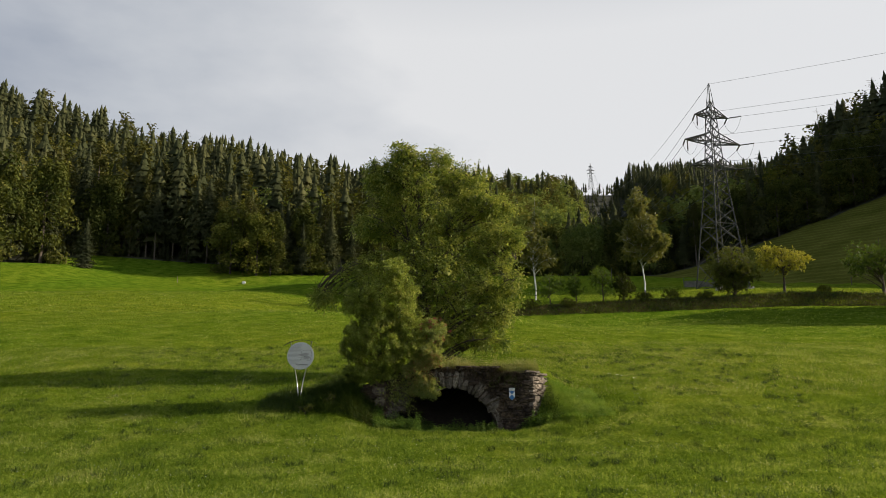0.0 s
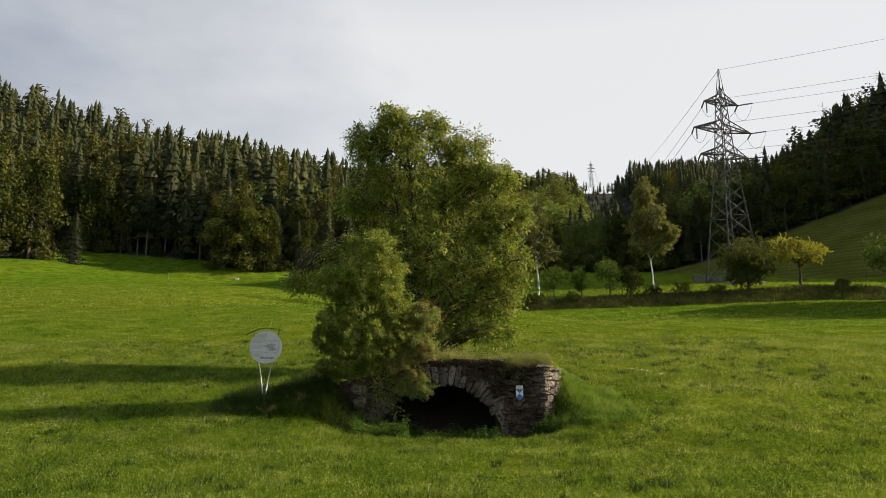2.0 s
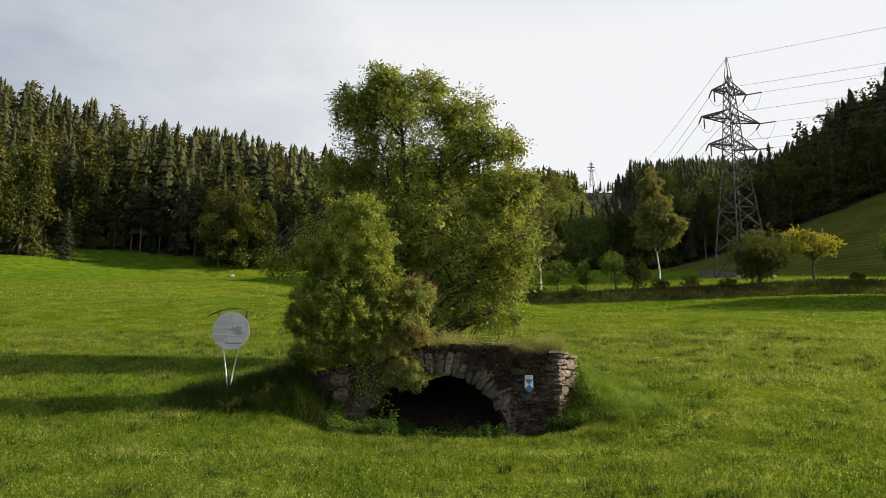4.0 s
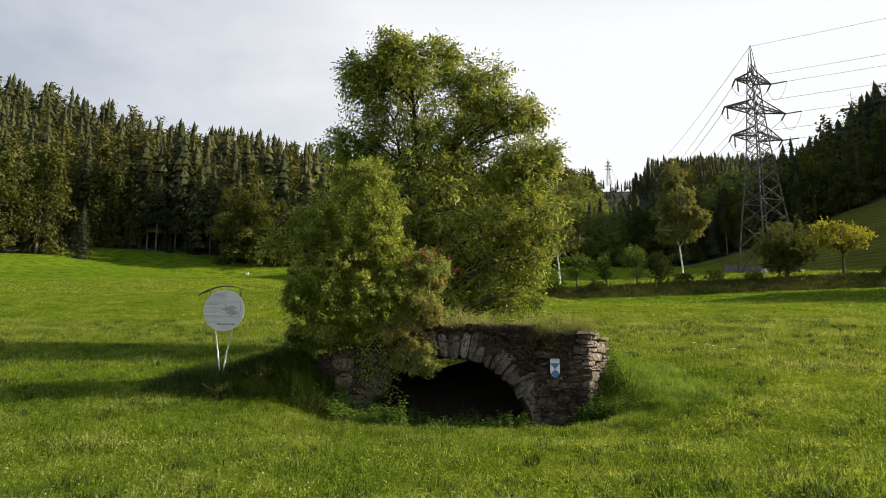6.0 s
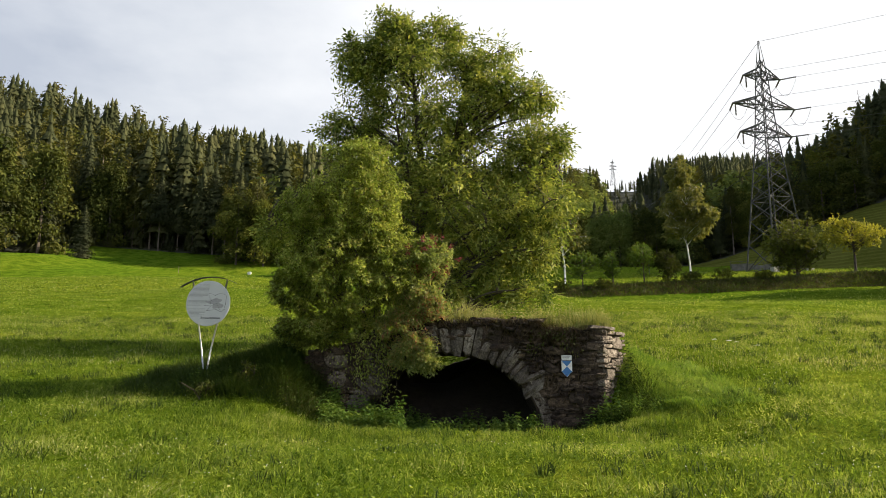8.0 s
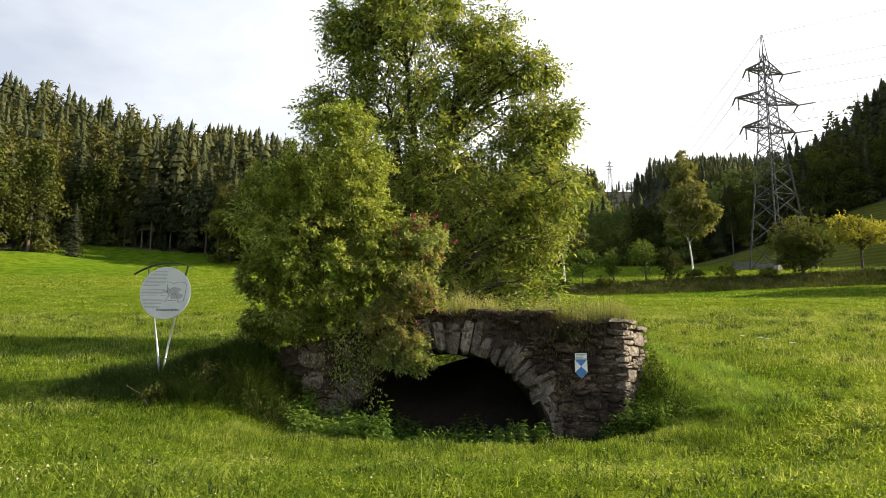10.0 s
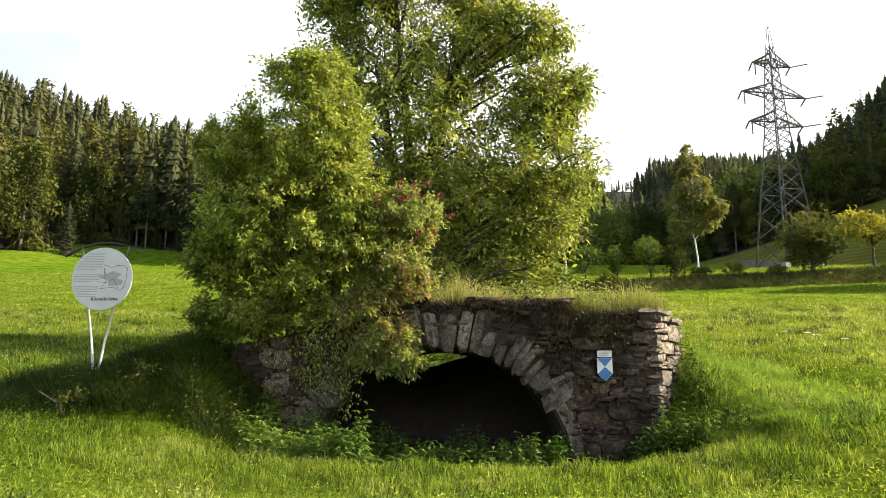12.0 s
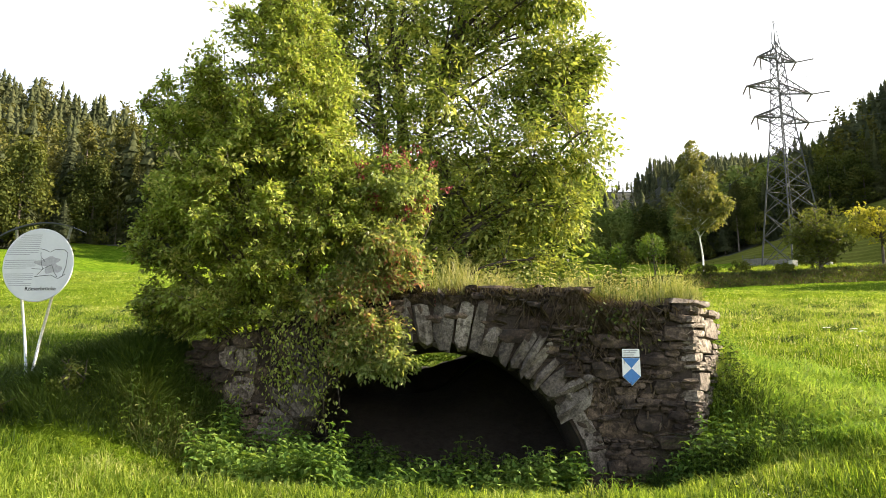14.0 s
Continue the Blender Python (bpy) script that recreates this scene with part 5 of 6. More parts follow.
# ---- woods ----
def conifer_arrays(rng, h, radius, whorls, arms, sprays, bare=0.1, ragged=0.16, size=0.30):
    """A spruce: whorl over whorl of boughs that droop and lift at the tip, each hung with needle sprays, round a thin inner crown."""
    vs, ts, n = [], [], 0
    lean_a, lean_k = rng.uniform(0, 6.28), rng.uniform(0.05, 0.25)
    inner = max(8, int(whorls * 0.6))
    for k in range(inner):
        f = 0.96 * k / inner
        r = radius * min(1.0, ((1 - f) * 1.30) ** 0.72) * 0.62 * rng.uniform(0.75, 1.2)
        z, m = h * (bare + (1 - bare) * f), 10
        a = np.arange(m) * 2 * math.pi / m + rng.uniform(0, 6.28)
        rr = r * np.where(np.arange(m) % 2 == 0, rng.uniform(0.8, 1.5, m), rng.uniform(0.3, 0.7, m))
        ring = np.stack([rr * np.cos(a), rr * np.sin(a), z - 0.25 * rr + rng.normal(size=m) * 0.10 * r], 1)
        vs.append(np.concatenate([ring, [(0, 0, z + 0.96 * h * (1 - bare) / inner * 1.4 + 0.15 * r)]]))
        ts.append(np.array([(n + i, n + (i + 1) % m, n + m) for i in range(m)]))
        n += m + 1
    # boughs, fewer and shorter towards the top, some missing
    f = np.repeat((np.arange(whorls) + rng.uniform(-0.3, 0.3, whorls)) / whorls, arms).clip(0, 0.985)
    f = f[rng.random(len(f)) > 0.12]
    a = rng.uniform(0, 2 * math.pi, len(f))
    reach = radius * np.minimum(1.0, ((1 - f) * 1.30) ** 0.68) * np.clip(1 + rng.normal(size=len(f)) * ragged * 1.3, 0.45, 1.5) * (1 + lean_k * np.sin(a + lean_a)) + 0.012 * h * (1 - f)
    z0 = h * (bare + (1 - bare) * f)
    out = np.stack([np.cos(a), np.sin(a), np.zeros(len(a))], 1)
    for q in range(sprays):
        u = (q + rng.uniform(0.45, 1.0, len(f))) / sprays
        side = np.stack([-out[:, 1], out[:, 0], np.zeros(len(a))], 1) * (rng.normal(size=len(a)) * 0.16 * reach)[:, None]
        c = out * (reach * u)[:, None] + side
        c[:, 2] = z0 + reach * (0.18 - 0.55 * u + 0.28 * u * u) * np.interp(f, (0, 0.7, 1), (1.0, 0.6, -0.4))
        way = out * rng.uniform(0.35, 0.9, len(a))[:, None] + rng.normal(size=(len(a), 3)) * 0.24
        way[:, 2] -= np.interp(f, (0, 0.8, 1), (0.75, 0.45, -0.3))
        up = out * 0.8 + rng.normal(size=(len(a), 3)) * 0.25 + [0, 0, 0.6]
        ln = (size * reach + 0.010 * h * np.sqrt(1 - f)) * rng.uniform(0.7, 1.35, len(a))
        v, t = leaf_arrays(c, way, up, ln, ln * rng.uniform(0.26, 0.44, len(a)), 0.22, 0.15)
        vs.append(v)
        ts.append(t + n)
        n += len(v)
    e = h * 0.003
    vs.append(np.array([(e * 2, 0, h * 0.93), (-e, e * 1.6, h * 0.93), (-e, -e * 1.6, h * 0.93), (0, 0, h * 1.005)]))
    ts.append(np.array([(n, n + 1, n + 3), (n + 1, n + 2, n + 3), (n + 2, n, n + 3)]))
    return np.concatenate(vs), np.concatenate(ts)


def clump_arrays(rng, h, lobes, count, size, breaks=(8, 0.44)):
    """A broadleaf crown as many small leaf clumps that lie like scales on its billows, with ragged ones between."""
    lobes = billow(rng, [(np.array(a) * h, np.array(r) * h, s) for a, r, s in lobes], *breaks)
    share = np.array([l[2] for l in lobes], float)
    pick = rng.choice(len(lobes), count, p=share / share.sum())
    d = rng.normal(size=(count, 3))
    d[:, 2] += 0.25
    d /= np.linalg.norm(d, axis=1)[:, None]
    c = np.array([l[0] for l in lobes], float)[pick] + d * np.array([l[1] for l in lobes], float)[pick] * (rng.random(count) ** 0.22)[:, None]
    up = d + rng.normal(size=(count, 3)) * 0.27 + [0, 0, 0.15]
    way = np.cross(up, rng.normal(size=(count, 3))) + d * 0.25 - [0, 0, 0.25]
    s = size * (0.5 + 0.9 * rng.random(count))
    return leaf_arrays(c, way, up, s, s * 0.75, 0.25, 0.2)


def trunk_mesh(h, r, rng):
    b = Buf()
    b.tube([(0, 0, -0.8), (rng.normal() * 0.05, 0, h * 0.35), (rng.normal() * 0.1, 0, h * 0.7), (0, 0, h * 0.95)], [r, r * 0.8, r * 0.5, 0.03], 7)
    return smooth(b.mesh("trunk"))


CROWN_A = [((0, 0, 0.62), (0.22, 0.22, 0.30), 2), ((0.1, 0.05, 0.45), (0.2, 0.2, 0.2), 1), ((-0.1, -0.05, 0.5), (0.19, 0.19, 0.22), 1), ((0.03, -0.1, 0.80), (0.13, 0.13, 0.15), 0.7), ((-0.02, -0.05, 0.28), (0.24, 0.24, 0.16), 0.8), ((0.04, -0.02, 0.13), (0.24, 0.24, 0.13), 0.7)]
CROWN_B = [((0, 0, 0.6), (0.15, 0.15, 0.34), 2), ((0.06, -0.06, 0.4), (0.15, 0.15, 0.2), 1), ((0, 0, 0.25), (0.18, 0.18, 0.16), 0.7), ((0, 0, 0.12), (0.2, 0.2, 0.12), 0.5)]
LARCH_LOBES = [((0, 0, 0.86), (0.06, 0.06, 0.12), 0.9), ((0.02, 0, 0.70), (0.09, 0.09, 0.12), 1.2), ((-0.02, 0.02, 0.52), (0.11, 0.11, 0.12), 1.5), ((0.01, -0.02, 0.36), (0.12, 0.12, 0.10), 1.2)]
wrng = np.random.default_rng(77)
KINDS = []
for i in range(4):
    v, t = conifer_arrays(wrng, 25.0, 3.3 + 0.25 * i, 56, 10, 6, size=0.17, bare=(0.02, 0.10, 0.26, 0.40)[i])
    KINDS.append(("spruce", tri_mesh("spruce_crown", v, t), trunk_mesh(25, 0.26, wrng), M_SPRUCE, M_SPRUCEBARK, "tall dark green spruce at the edge of the woods", 25.0))
for i in range(2):
    v, t = clump_arrays(wrng, 25.0, LARCH_LOBES, 2200, 0.50, (14, 0.42))
    KINDS.append(("larch", tri_mesh("larch_crown", v, t), trunk_mesh(25, 0.24, wrng), M_LARCH, M_SPRUCEBARK, "pale olive larch standing among the spruces", 25.0))
for i in range(3):
    v, t = clump_arrays(wrng, 20.0, (CROWN_A, CROWN_B, CROWN_A)[i], 4300, 0.54)
    KINDS.append(("broadleaf_tree", tri_mesh("broadleaf_crown", v, t), trunk_mesh(17, 0.3, wrng), M_BROAD, M_BARK, "full-crowned green broadleaf tree at the edge of the woods", 20.0))

v, t = clump_arrays(wrng, 25.0, [((0.0, 0, 0.90), (0.07, 0.07, 0.08), 1), ((0.04, 0, 0.80), (0.08, 0.08, 0.05), 1), ((-0.05, 0.02, 0.73), (0.08, 0.08, 0.045), 1), ((0.03, -0.04, 0.64), (0.07, 0.07, 0.03), 0.5)], 1000, 0.6)
KINDS.append(("pine_tree", tri_mesh("pine_crown", v, t), trunk_mesh(25, 0.22, wrng), M_LARCH, M_PALEBARK, "tall pine with a bare pale trunk among the spruces", 25.0))

v, t = clump_arrays(wrng, 20.0, CROWN_A, 4300, 0.54)
HAZED_TREE = ("hazed_broadleaf", tri_mesh("hazed_crown", v, t), trunk_mesh(17, 0.28, wrng), M_BROAD_HAZED, M_BARK, "broadleaf tree at the foot of the middle hill, pale green to stand for haze and sun", 20.0)

v, t = clump_arrays(wrng, 20.0, [((0, 0, 0.45), (0.34, 0.34, 0.45), 2), ((0.1, 0, 0.25), (0.36, 0.3, 0.25), 1)], 900, 1.5)
KINDS.append(("edge_bush", tri_mesh("bush_crown", v, t), trunk_mesh(12, 0.3, wrng), M_BROAD, M_BARK, "low leafy bush at the foot of the woods", 20.0))
KINDS.append(HAZED_TREE)


def wood_tree(kind, x, y, h, turn, wide=1.0, label=""):
    name, crown, trunk, leaf, bark, text, full = KINDS[kind]
    s = h / full
    ob = thing(name, (x, y, ground_at(x, y) - 0.1), label or text, "tree", "trees at the edge of the woods", turn=turn)
    k = Matrix.Diagonal((s * wide, s * wide, s, 1))
    put("trunk", trunk, bark, ob, m=Matrix.Diagonal((s, s, s, 1)))
    put("crown", crown, leaf, ob, m=k)
    return ob


def edge_trees():
    rng = np.random.default_rng(8)
    # left woods: broadleaf corner, then dark spruces, broadleaf again towards the stream
    for x in np.arange(-150, -14, 3.6):
        for row in range(2):
            xx = x + rng.uniform(-1.5, 1.5)
            edge = float(np.interp(xx, EDGE_X, EDGE_Y))
            yy = edge + 2 + row * 5.5 + rng.uniform(-1.5, 1.5)
            if xx < -93:
                kind = int(rng.choice([6, 6, 8, 8, 7])) if row < 1 else int(rng.choice([6, 8, 0, 1]))
                h = rng.uniform(23, 30) if row < 1 else rng.uniform(24, 31)
            elif xx < -56:
                kind = int(rng.choice([2, 3, 1, 4, 6, 5]))
                h = rng.uniform(15, 25)
            else:
                kind = int(rng.choice([0, 1, 4, 6, 7, 7, 8]))
                yy -= 3
                h = rng.uniform(13, 20)
            wood_tree(kind, xx, yy, h, rng.uniform(0, 360), rng.uniform(0.85, 1.15))
    for x in [*np.arange(-134, -96, 3.6), *np.arange(-44, 66, 4.0)]:
        xx = x + rng.uniform(-1.8, 1.8)
        yy = float(np.interp(xx, (*EDGE_X, 60), (*EDGE_Y, 185))) - rng.uniform(0.0, 2.5)
        wood_tree(10, xx, yy, rng.uniform(3.0, 7.0), rng.uniform(0, 360), rng.uniform(1.0, 1.4))
    # tall fringe that shades the hollow in the wood's edge
    for fx, fy, h, kind in ((-54.0, 166, 19, 4), (-50.5, 164, 18, 6), (-47.0, 166, 20, 5), (-44.0, 163, 17, 8), (-52.0, 170, 22, 0), (-48.0, 171, 21, 1), (-41.0, 164, 16, 7)):
        wood_tree(kind, fx, fy, h, fx * 53 % 360, 1.1)
    for fx in np.arange(-91, -56, 2.6):
        wood_tree(int(rng.integers(2)), fx + rng.uniform(-1, 1), 174 + rng.uniform(0, 5), rng.uniform(4, 9), rng.uniform(0, 360), 1.3, "young dark spruce in the shade of the woods")
    for px, py, h in ((-89.0, 192, 30), (-84.5, 190, 31), (-77.0, 187, 26), (-68.0, 184, 24), (-100.0, 196, 31), (-60.0, 183, 23)):
        wood_tree(9, px, py, h, px * 31 % 360)
    wood_tree(0, -80.6, 155.0, 12.0, 30, 1.4, "lone young spruce before the woods on the mown slope")
    # foot of the middle hill
    for x in np.arange(-12, 64, 4.2):
        for row in range(2):
            xx = x + rng.uniform(-1.6, 1.6)
            yy = float(np.interp(xx, (-12, 5, 60), (184, 198, 186))) + row * 7 + rng.uniform(-2, 2)
            wood_tree(int(rng.choice([11, 7, 11, 8, 6, 11])), xx, yy, rng.uniform(10, 18), rng.uniform(0, 360), rng.uniform(0.9, 1.25))
    # above the right meadow
    for x in np.arange(58, 150, 3.8):
        for row in range(2):
            xx = x + rng.uniform(-1.5, 1.5)
            yy = float(np.interp(xx, (45, 62, 75, 110, 200), (190, 178, 173, 168, 150))) + 2 + row * 6 + rng.uniform(-1.5, 1.5)
            wood_tree(int(rng.choice([0, 1, 6, 8, 7, 5])), xx, yy, rng.uniform(11, 21), rng.uniform(0, 360), rng.uniform(0.9, 1.2))


for sx, sy, sh in ((63, 64, 22), (68, 68, 25), (64, 73, 23), (72, 77, 26), (78, 70, 25), (60, 68, 21), (66, 61, 22), (70, 73, 24), (63, 77, 20)):
    wood_tree(6 if sx % 2 else 1, sx, sy, sh, sx * 37 % 360, 1.2, "tall tree that shades the dip of the meadow")


edge_trees()


def far_woods():
    """All trees farther in, joined by kind."""
    rng = np.random.default_rng(9)
    light = []
    for i in range(5):
        light.append(conifer_arrays(rng, 1.0, 0.122 + 0.010 * i, 18, 6, 3, bare=(0.1, 0.1, 0.3, 0.4, 0.15)[i], size=0.29))
    small = [conifer_arrays(rng, 1.0, 0.125 + 0.012 * i, 12, 6, 2, size=0.40) for i in range(3)]
    slim = [clump_arrays(rng, 1.0, LARCH_LOBES, 240, 0.036) for i in range(2)]
    broad = [clump_arrays(rng, 1.0, (CROWN_A, CROWN_B)[i % 2], 380, 0.050) for i in range(3)]
    sets = {"spruce": ([], []), "larch": ([], []), "broad": ([], []), "light": ([], [])}
    count = {k: 0 for k in sets}

    def plant(x, y, kind, h, wide=1.0):
        v, t = broad[int(rng.integers(3))] if kind in ("broad", "light") else slim[int(rng.integers(2))] if kind == "larch" else light[int(rng.integers(5))] if y < 400 else small[int(rng.integers(3))]
        a = rng.uniform(0, 6.28)
        c, s = math.cos(a) * h * wide, math.sin(a) * h * wide
        out = np.empty_like(v)
        out[:, 0] = v[:, 0] * c - v[:, 1] * s + x
        out[:, 1] = v[:, 0] * s + v[:, 1] * c + y
        out[:, 2] = v[:, 2] * h + ground_at(x, y) - 0.2
        sets[kind][0].append(out)
        sets[kind][1].append(t + count[kind])
        count[kind] += len(v)

    def stand(x, y, k):
        """Stands of one kind within the woods, about -1 to 1."""
        return 1.6 * noise.noise(Vector((x * 0.032, y * 0.032, k))) + 0.5 * noise.noise(Vector((x * 0.11, y * 0.11, k + 9)))

    def region(x0, x1, y0, y1, step, mix, h0, h1, inside=None, wide=1.0):
        """Trees at uneven steps: stands of spruce or broadleaf, tall groups and gaps. mix: parts of spruce, larch, broadleaf."""
        for x in np.arange(x0, x1, step):
            for y in np.arange(y0, y1, step):
                xx, yy = x + rng.uniform(-0.6, 0.6) * step, y + rng.uniform(-0.6, 0.6) * step
                if not in_woods(xx, yy) or (inside and not inside(xx, yy)):
                    continue
                u = min(max(0.5 + 0.45 * stand(xx, yy, 2.0) + rng.normal() * 0.13, 0.0), 0.999)
                # "light" means broadleaf trees with haze put into their leaf colour
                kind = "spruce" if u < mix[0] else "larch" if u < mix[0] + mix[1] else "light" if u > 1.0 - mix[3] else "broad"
                grow = min(max(0.5 + 0.5 * stand(xx, yy, 31.0) + rng.normal() * 0.22, 0.0), 1.0)
                plant(xx, yy, kind, (h0 + (h1 - h0) * grow) * (0.8 if kind in ("broad", "light") else 1), wide * rng.uniform(1.0, 1.45))

    view = lambda x, y: abs(x) < 0.74 * y + 8
    region(-260, 5, 162, 326, 6.2, (0.60, 0.16, 0.24, 0.06), 19, 33, lambda x, y: view(x, y) and y > np.interp(x, (-140, -37, 0), (160, 176, 200)))
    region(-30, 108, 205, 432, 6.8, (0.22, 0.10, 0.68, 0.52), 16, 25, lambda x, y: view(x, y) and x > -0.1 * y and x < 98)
    region(60, 210, 176, 330, 6.0, (0.48, 0.12, 0.40, 0.05), 16, 27, lambda x, y: view(x, y) and y > np.interp(x, (60, 110, 200), (190, 178, 160)))
    region(110, 420, 430, 665, 7.6, (0.85, 0.05, 0.10, 0.0), 15, 23, lambda x, y: view(x, y) and 0.12 * y < x < 0.62 * y)
    region(96, 330, 640, 800, 7.5, (0.9, 0.05, 0.05, 0.0), 9, 13, lambda x, y: 0.13 * y < x < 0.30 * y and (y < 763 or abs(x - 168.5) > 4))
    for kind, name, mat, text in (("spruce", "spruce_woods", M_SPRUCE, "dark spruce woods that cover the hills"), ("larch", "larch_woods", M_LARCH, "pale olive larches scattered through the woods"), ("broad", "broadleaf_woods", M_BROAD, "green broadleaf woods on the hillsides"), ("light", "ash_woods", M_BROAD_HAZED, "broadleaf woods on the middle hill, paler green to stand for haze")):
        v, t = np.concatenate(sets[kind][0]), np.concatenate(sets[kind][1])
        ob = put(name, tri_mesh(name, v, t), mat)
        tagged(ob, text, "woods", kind="stuff")


far_woods()


def bare_tree(x, y, h, seed):
    """A dead conifer: trunk and bare side branches."""
    rng = np.random.default_rng(seed)
    ob = thing("dead_tree", (x, y, ground_at(x, y) - 0.3), "bare dead conifer standing above the skyline of the woods", "tree", "dead trees on the ridge")
    b = Buf()
    b.tube([(0, 0, 0), (0.2, 0, h * 0.5), (0.1, 0, h)], [0.28, 0.18, 0.04], 6)
    for k in range(44):
        z = h * rng.uniform(0.3, 0.97)
        a, ln = rng.uniform(0, 6.28), (h - z) * 0.22 + rng.uniform(0.5, 1.8)
        tip = np.array([math.cos(a) * ln, math.sin(a) * ln, z + rng.uniform(-0.2, 0.6)])
        b.tube(bent((0.15, 0, z), tip, rng, -0.1, 4), [0.07, 0.05, 0.035, 0.015], 3, False)
    put("trunk", b.mesh("dead_tree"), M_PALEBARK, ob)


for bx, by, bh, bs in ((134.0, 238, 29, 1), (140.0, 236, 25, 2), (121.5, 262, 27, 3), (146.0, 224, 28, 4)):
    bare_tree(bx, by, bh, bs)
lay_bridge_stones()

# ---- grass and low plants ----
def blades(rng, x, y, h, w, lean=0.5, z=None, bend=True):
    """A blade at each place: one triangle, or three that bend over."""
    n = len(x)
    z = height(x, y) - 0.01 if z is None else z
    a = rng.uniform(0, 2 * math.pi, n)
    d = rng.normal(size=(n, 2)) * lean * h[:, None]
    c, s = np.cos(a) * w / 2, np.sin(a) * w / 2
    top = z + h * (1 - 0.3 * np.minimum(1, np.abs(d).sum(1) / h))
    base = [np.stack([x - c, y - s, z], 1), np.stack([x + c, y + s, z], 1)]
    tip = np.stack([x + d[:, 0], y + d[:, 1], top], 1)
    if not bend:
        v = np.stack([*base, tip], 1)
        return v.reshape(-1, 3), np.arange(n)[:, None] * 3 + np.array([[0, 1, 2]])
    mx, my, mz = x + d[:, 0] * 0.35, y + d[:, 1] * 0.35, z + h * 0.6
    v = np.stack([*base, np.stack([mx + c * 0.8, my + s * 0.8, mz], 1), np.stack([mx - c * 0.8, my - s * 0.8, mz], 1), tip], 1)
    k = np.arange(n)[:, None] * 5
    t = np.concatenate([k + np.array([q]) for q in ((0, 1, 2), (0, 2, 3), (3, 2, 4))], 0)
    return v.reshape(-1, 3), t


def lumps(x, y):
    """How tall and thick the sward stands, from about -1 to 1: two sizes of tussock."""
    return np.sin(x * 2.1 + np.sin(y * 1.7) * 2) * np.sin(y * 2.6 + np.sin(x * 1.3) * 2) * 0.6 + 0.8 * np.sin(x * 8.1 + np.sin(y * 5.7) * 2) * np.sin(y * 7.6 + np.sin(x * 6.3) * 2)


def meadow_grass():
    rng = np.random.default_rng(51)
    parts = []
    for count, x0, x1, y0, y1, h0, h1, w, leafy_share in ((90000, -11, 11, 4.0, 12.0, 0.06, 0.14, 0.013, 0.22), (430000, -17, 17, 11.5, 25.5, 0.06, 0.15, 0.013, 0.25), (250000, -24, 24, 24, 40, 0.06, 0.15, 0.014, 0.2), (110000, -36, 36, 38, 64, 0.07, 0.16, 0.024, 0.2), (70000, -75, 60, 62, 112, 0.11, 0.24, 0.06, 0.15)):
        x, y = rng.uniform(x0, x1, count), rng.uniform(y0, y1, count)
        c = lumps(x, y)
        keep = (np.abs(x) < 0.72 * y + 3.0) & ((x < -2.9) | (x > 3.7) | (y < 24.6) | (y > 29.8)) & (rng.random(count) < 0.78 + 0.35 * c)
        x, y, c = x[keep], y[keep], c[keep]
        k = int(len(x) * leafy_share)
        h = rng.uniform(h0, h1, len(x)) * np.clip(1 + 0.6 * c, 0.35, 2.2)
        parts.append(blades(rng, x[k:], y[k:], h[k:], w * rng.uniform(0.7, 1.4, len(x) - k), 0.6, None, False))
        # broad leaves of clover and herbs, tilted every way
        a = rng.uniform(0, 2 * math.pi, k)
        d = np.stack([np.cos(a), np.sin(a), rng.normal(size=k) * 0.5], 1)
        up = np.stack([rng.normal(size=k) * 0.55, rng.normal(size=k) * 0.55, np.ones(k)], 1)
        size = w * rng.uniform(2.0, 4.2, k)
        at = np.stack([x[:k], y[:k], height(x[:k], y[:k]) + h[:k] * rng.uniform(0.25, 0.85, k)], 1)
        parts.append(leaf_arrays(at, d, up, size, size * 0.62, 0.15, 0.2))
    v, t, n = [], [], 0
    for a, b in parts:
        v.append(a)
        t.append(b + n)
        n += len(a)
    ob = put("meadow_grass", tri_mesh("meadow_grass", np.concatenate(v), np.concatenate(t)), M_GRASS)
    tagged(ob, "short green meadow grass with clover", "grass", kind="stuff")
    # darker, longer tufts and weedy patches that stand out of the sward
    tx, ty = rng.uniform(-16, 16, 900), 7 + 33 * rng.random(900) ** 0.8
    near = (np.abs(tx) < 0.70 * ty + 2) & ((tx < -3.2) | (tx > 4.4) | (ty < 23.8) | (ty > 30.2))
    tx, ty = np.repeat(tx[near], 46), np.repeat(ty[near], 46)
    wide = np.repeat(rng.uniform(0.05, 0.24, near.sum()), 46)
    tx, ty = tx + rng.normal(size=len(tx)) * wide, ty + rng.normal(size=len(ty)) * wide
    v2, t2 = blades(rng, tx, ty, rng.uniform(0.08, 0.21, len(tx)), rng.uniform(0.008, 0.017, len(tx)), 0.6)
    ob = put("grass_tufts", tri_mesh("grass_tufts", v2, t2), M_TUFT_SHADE)
    tagged(ob, "darker long grass tufts scattered over the meadow", "grass", kind="stuff")
    # white clover heads
    m = 2600
    x, y = rng.uniform(-13, 13, m), rng.uniform(12, 30, m)
    near = np.sin(x * 0.7 + 1) * np.sin(y * 0.9) + rng.normal(size=m) * 0.5 > 0.2
    near &= (x < -3.2) | (x > 4.2) | (y < 23.5)
    x, y = x[near], y[near]
    z = height(x, y) + rng.uniform(0.05, 0.13, len(x))
    r = rng.uniform(0.005, 0.010, len(x))
    o = np.array([[1, 0, 0], [-0.5, 0.87, 0], [-0.5, -0.87, 0], [0, 0, 1.0], [0, 0, -0.8]])
    vv = np.stack([x, y, z], 1)[:, None, :] + o[None] * r[:, None, None]
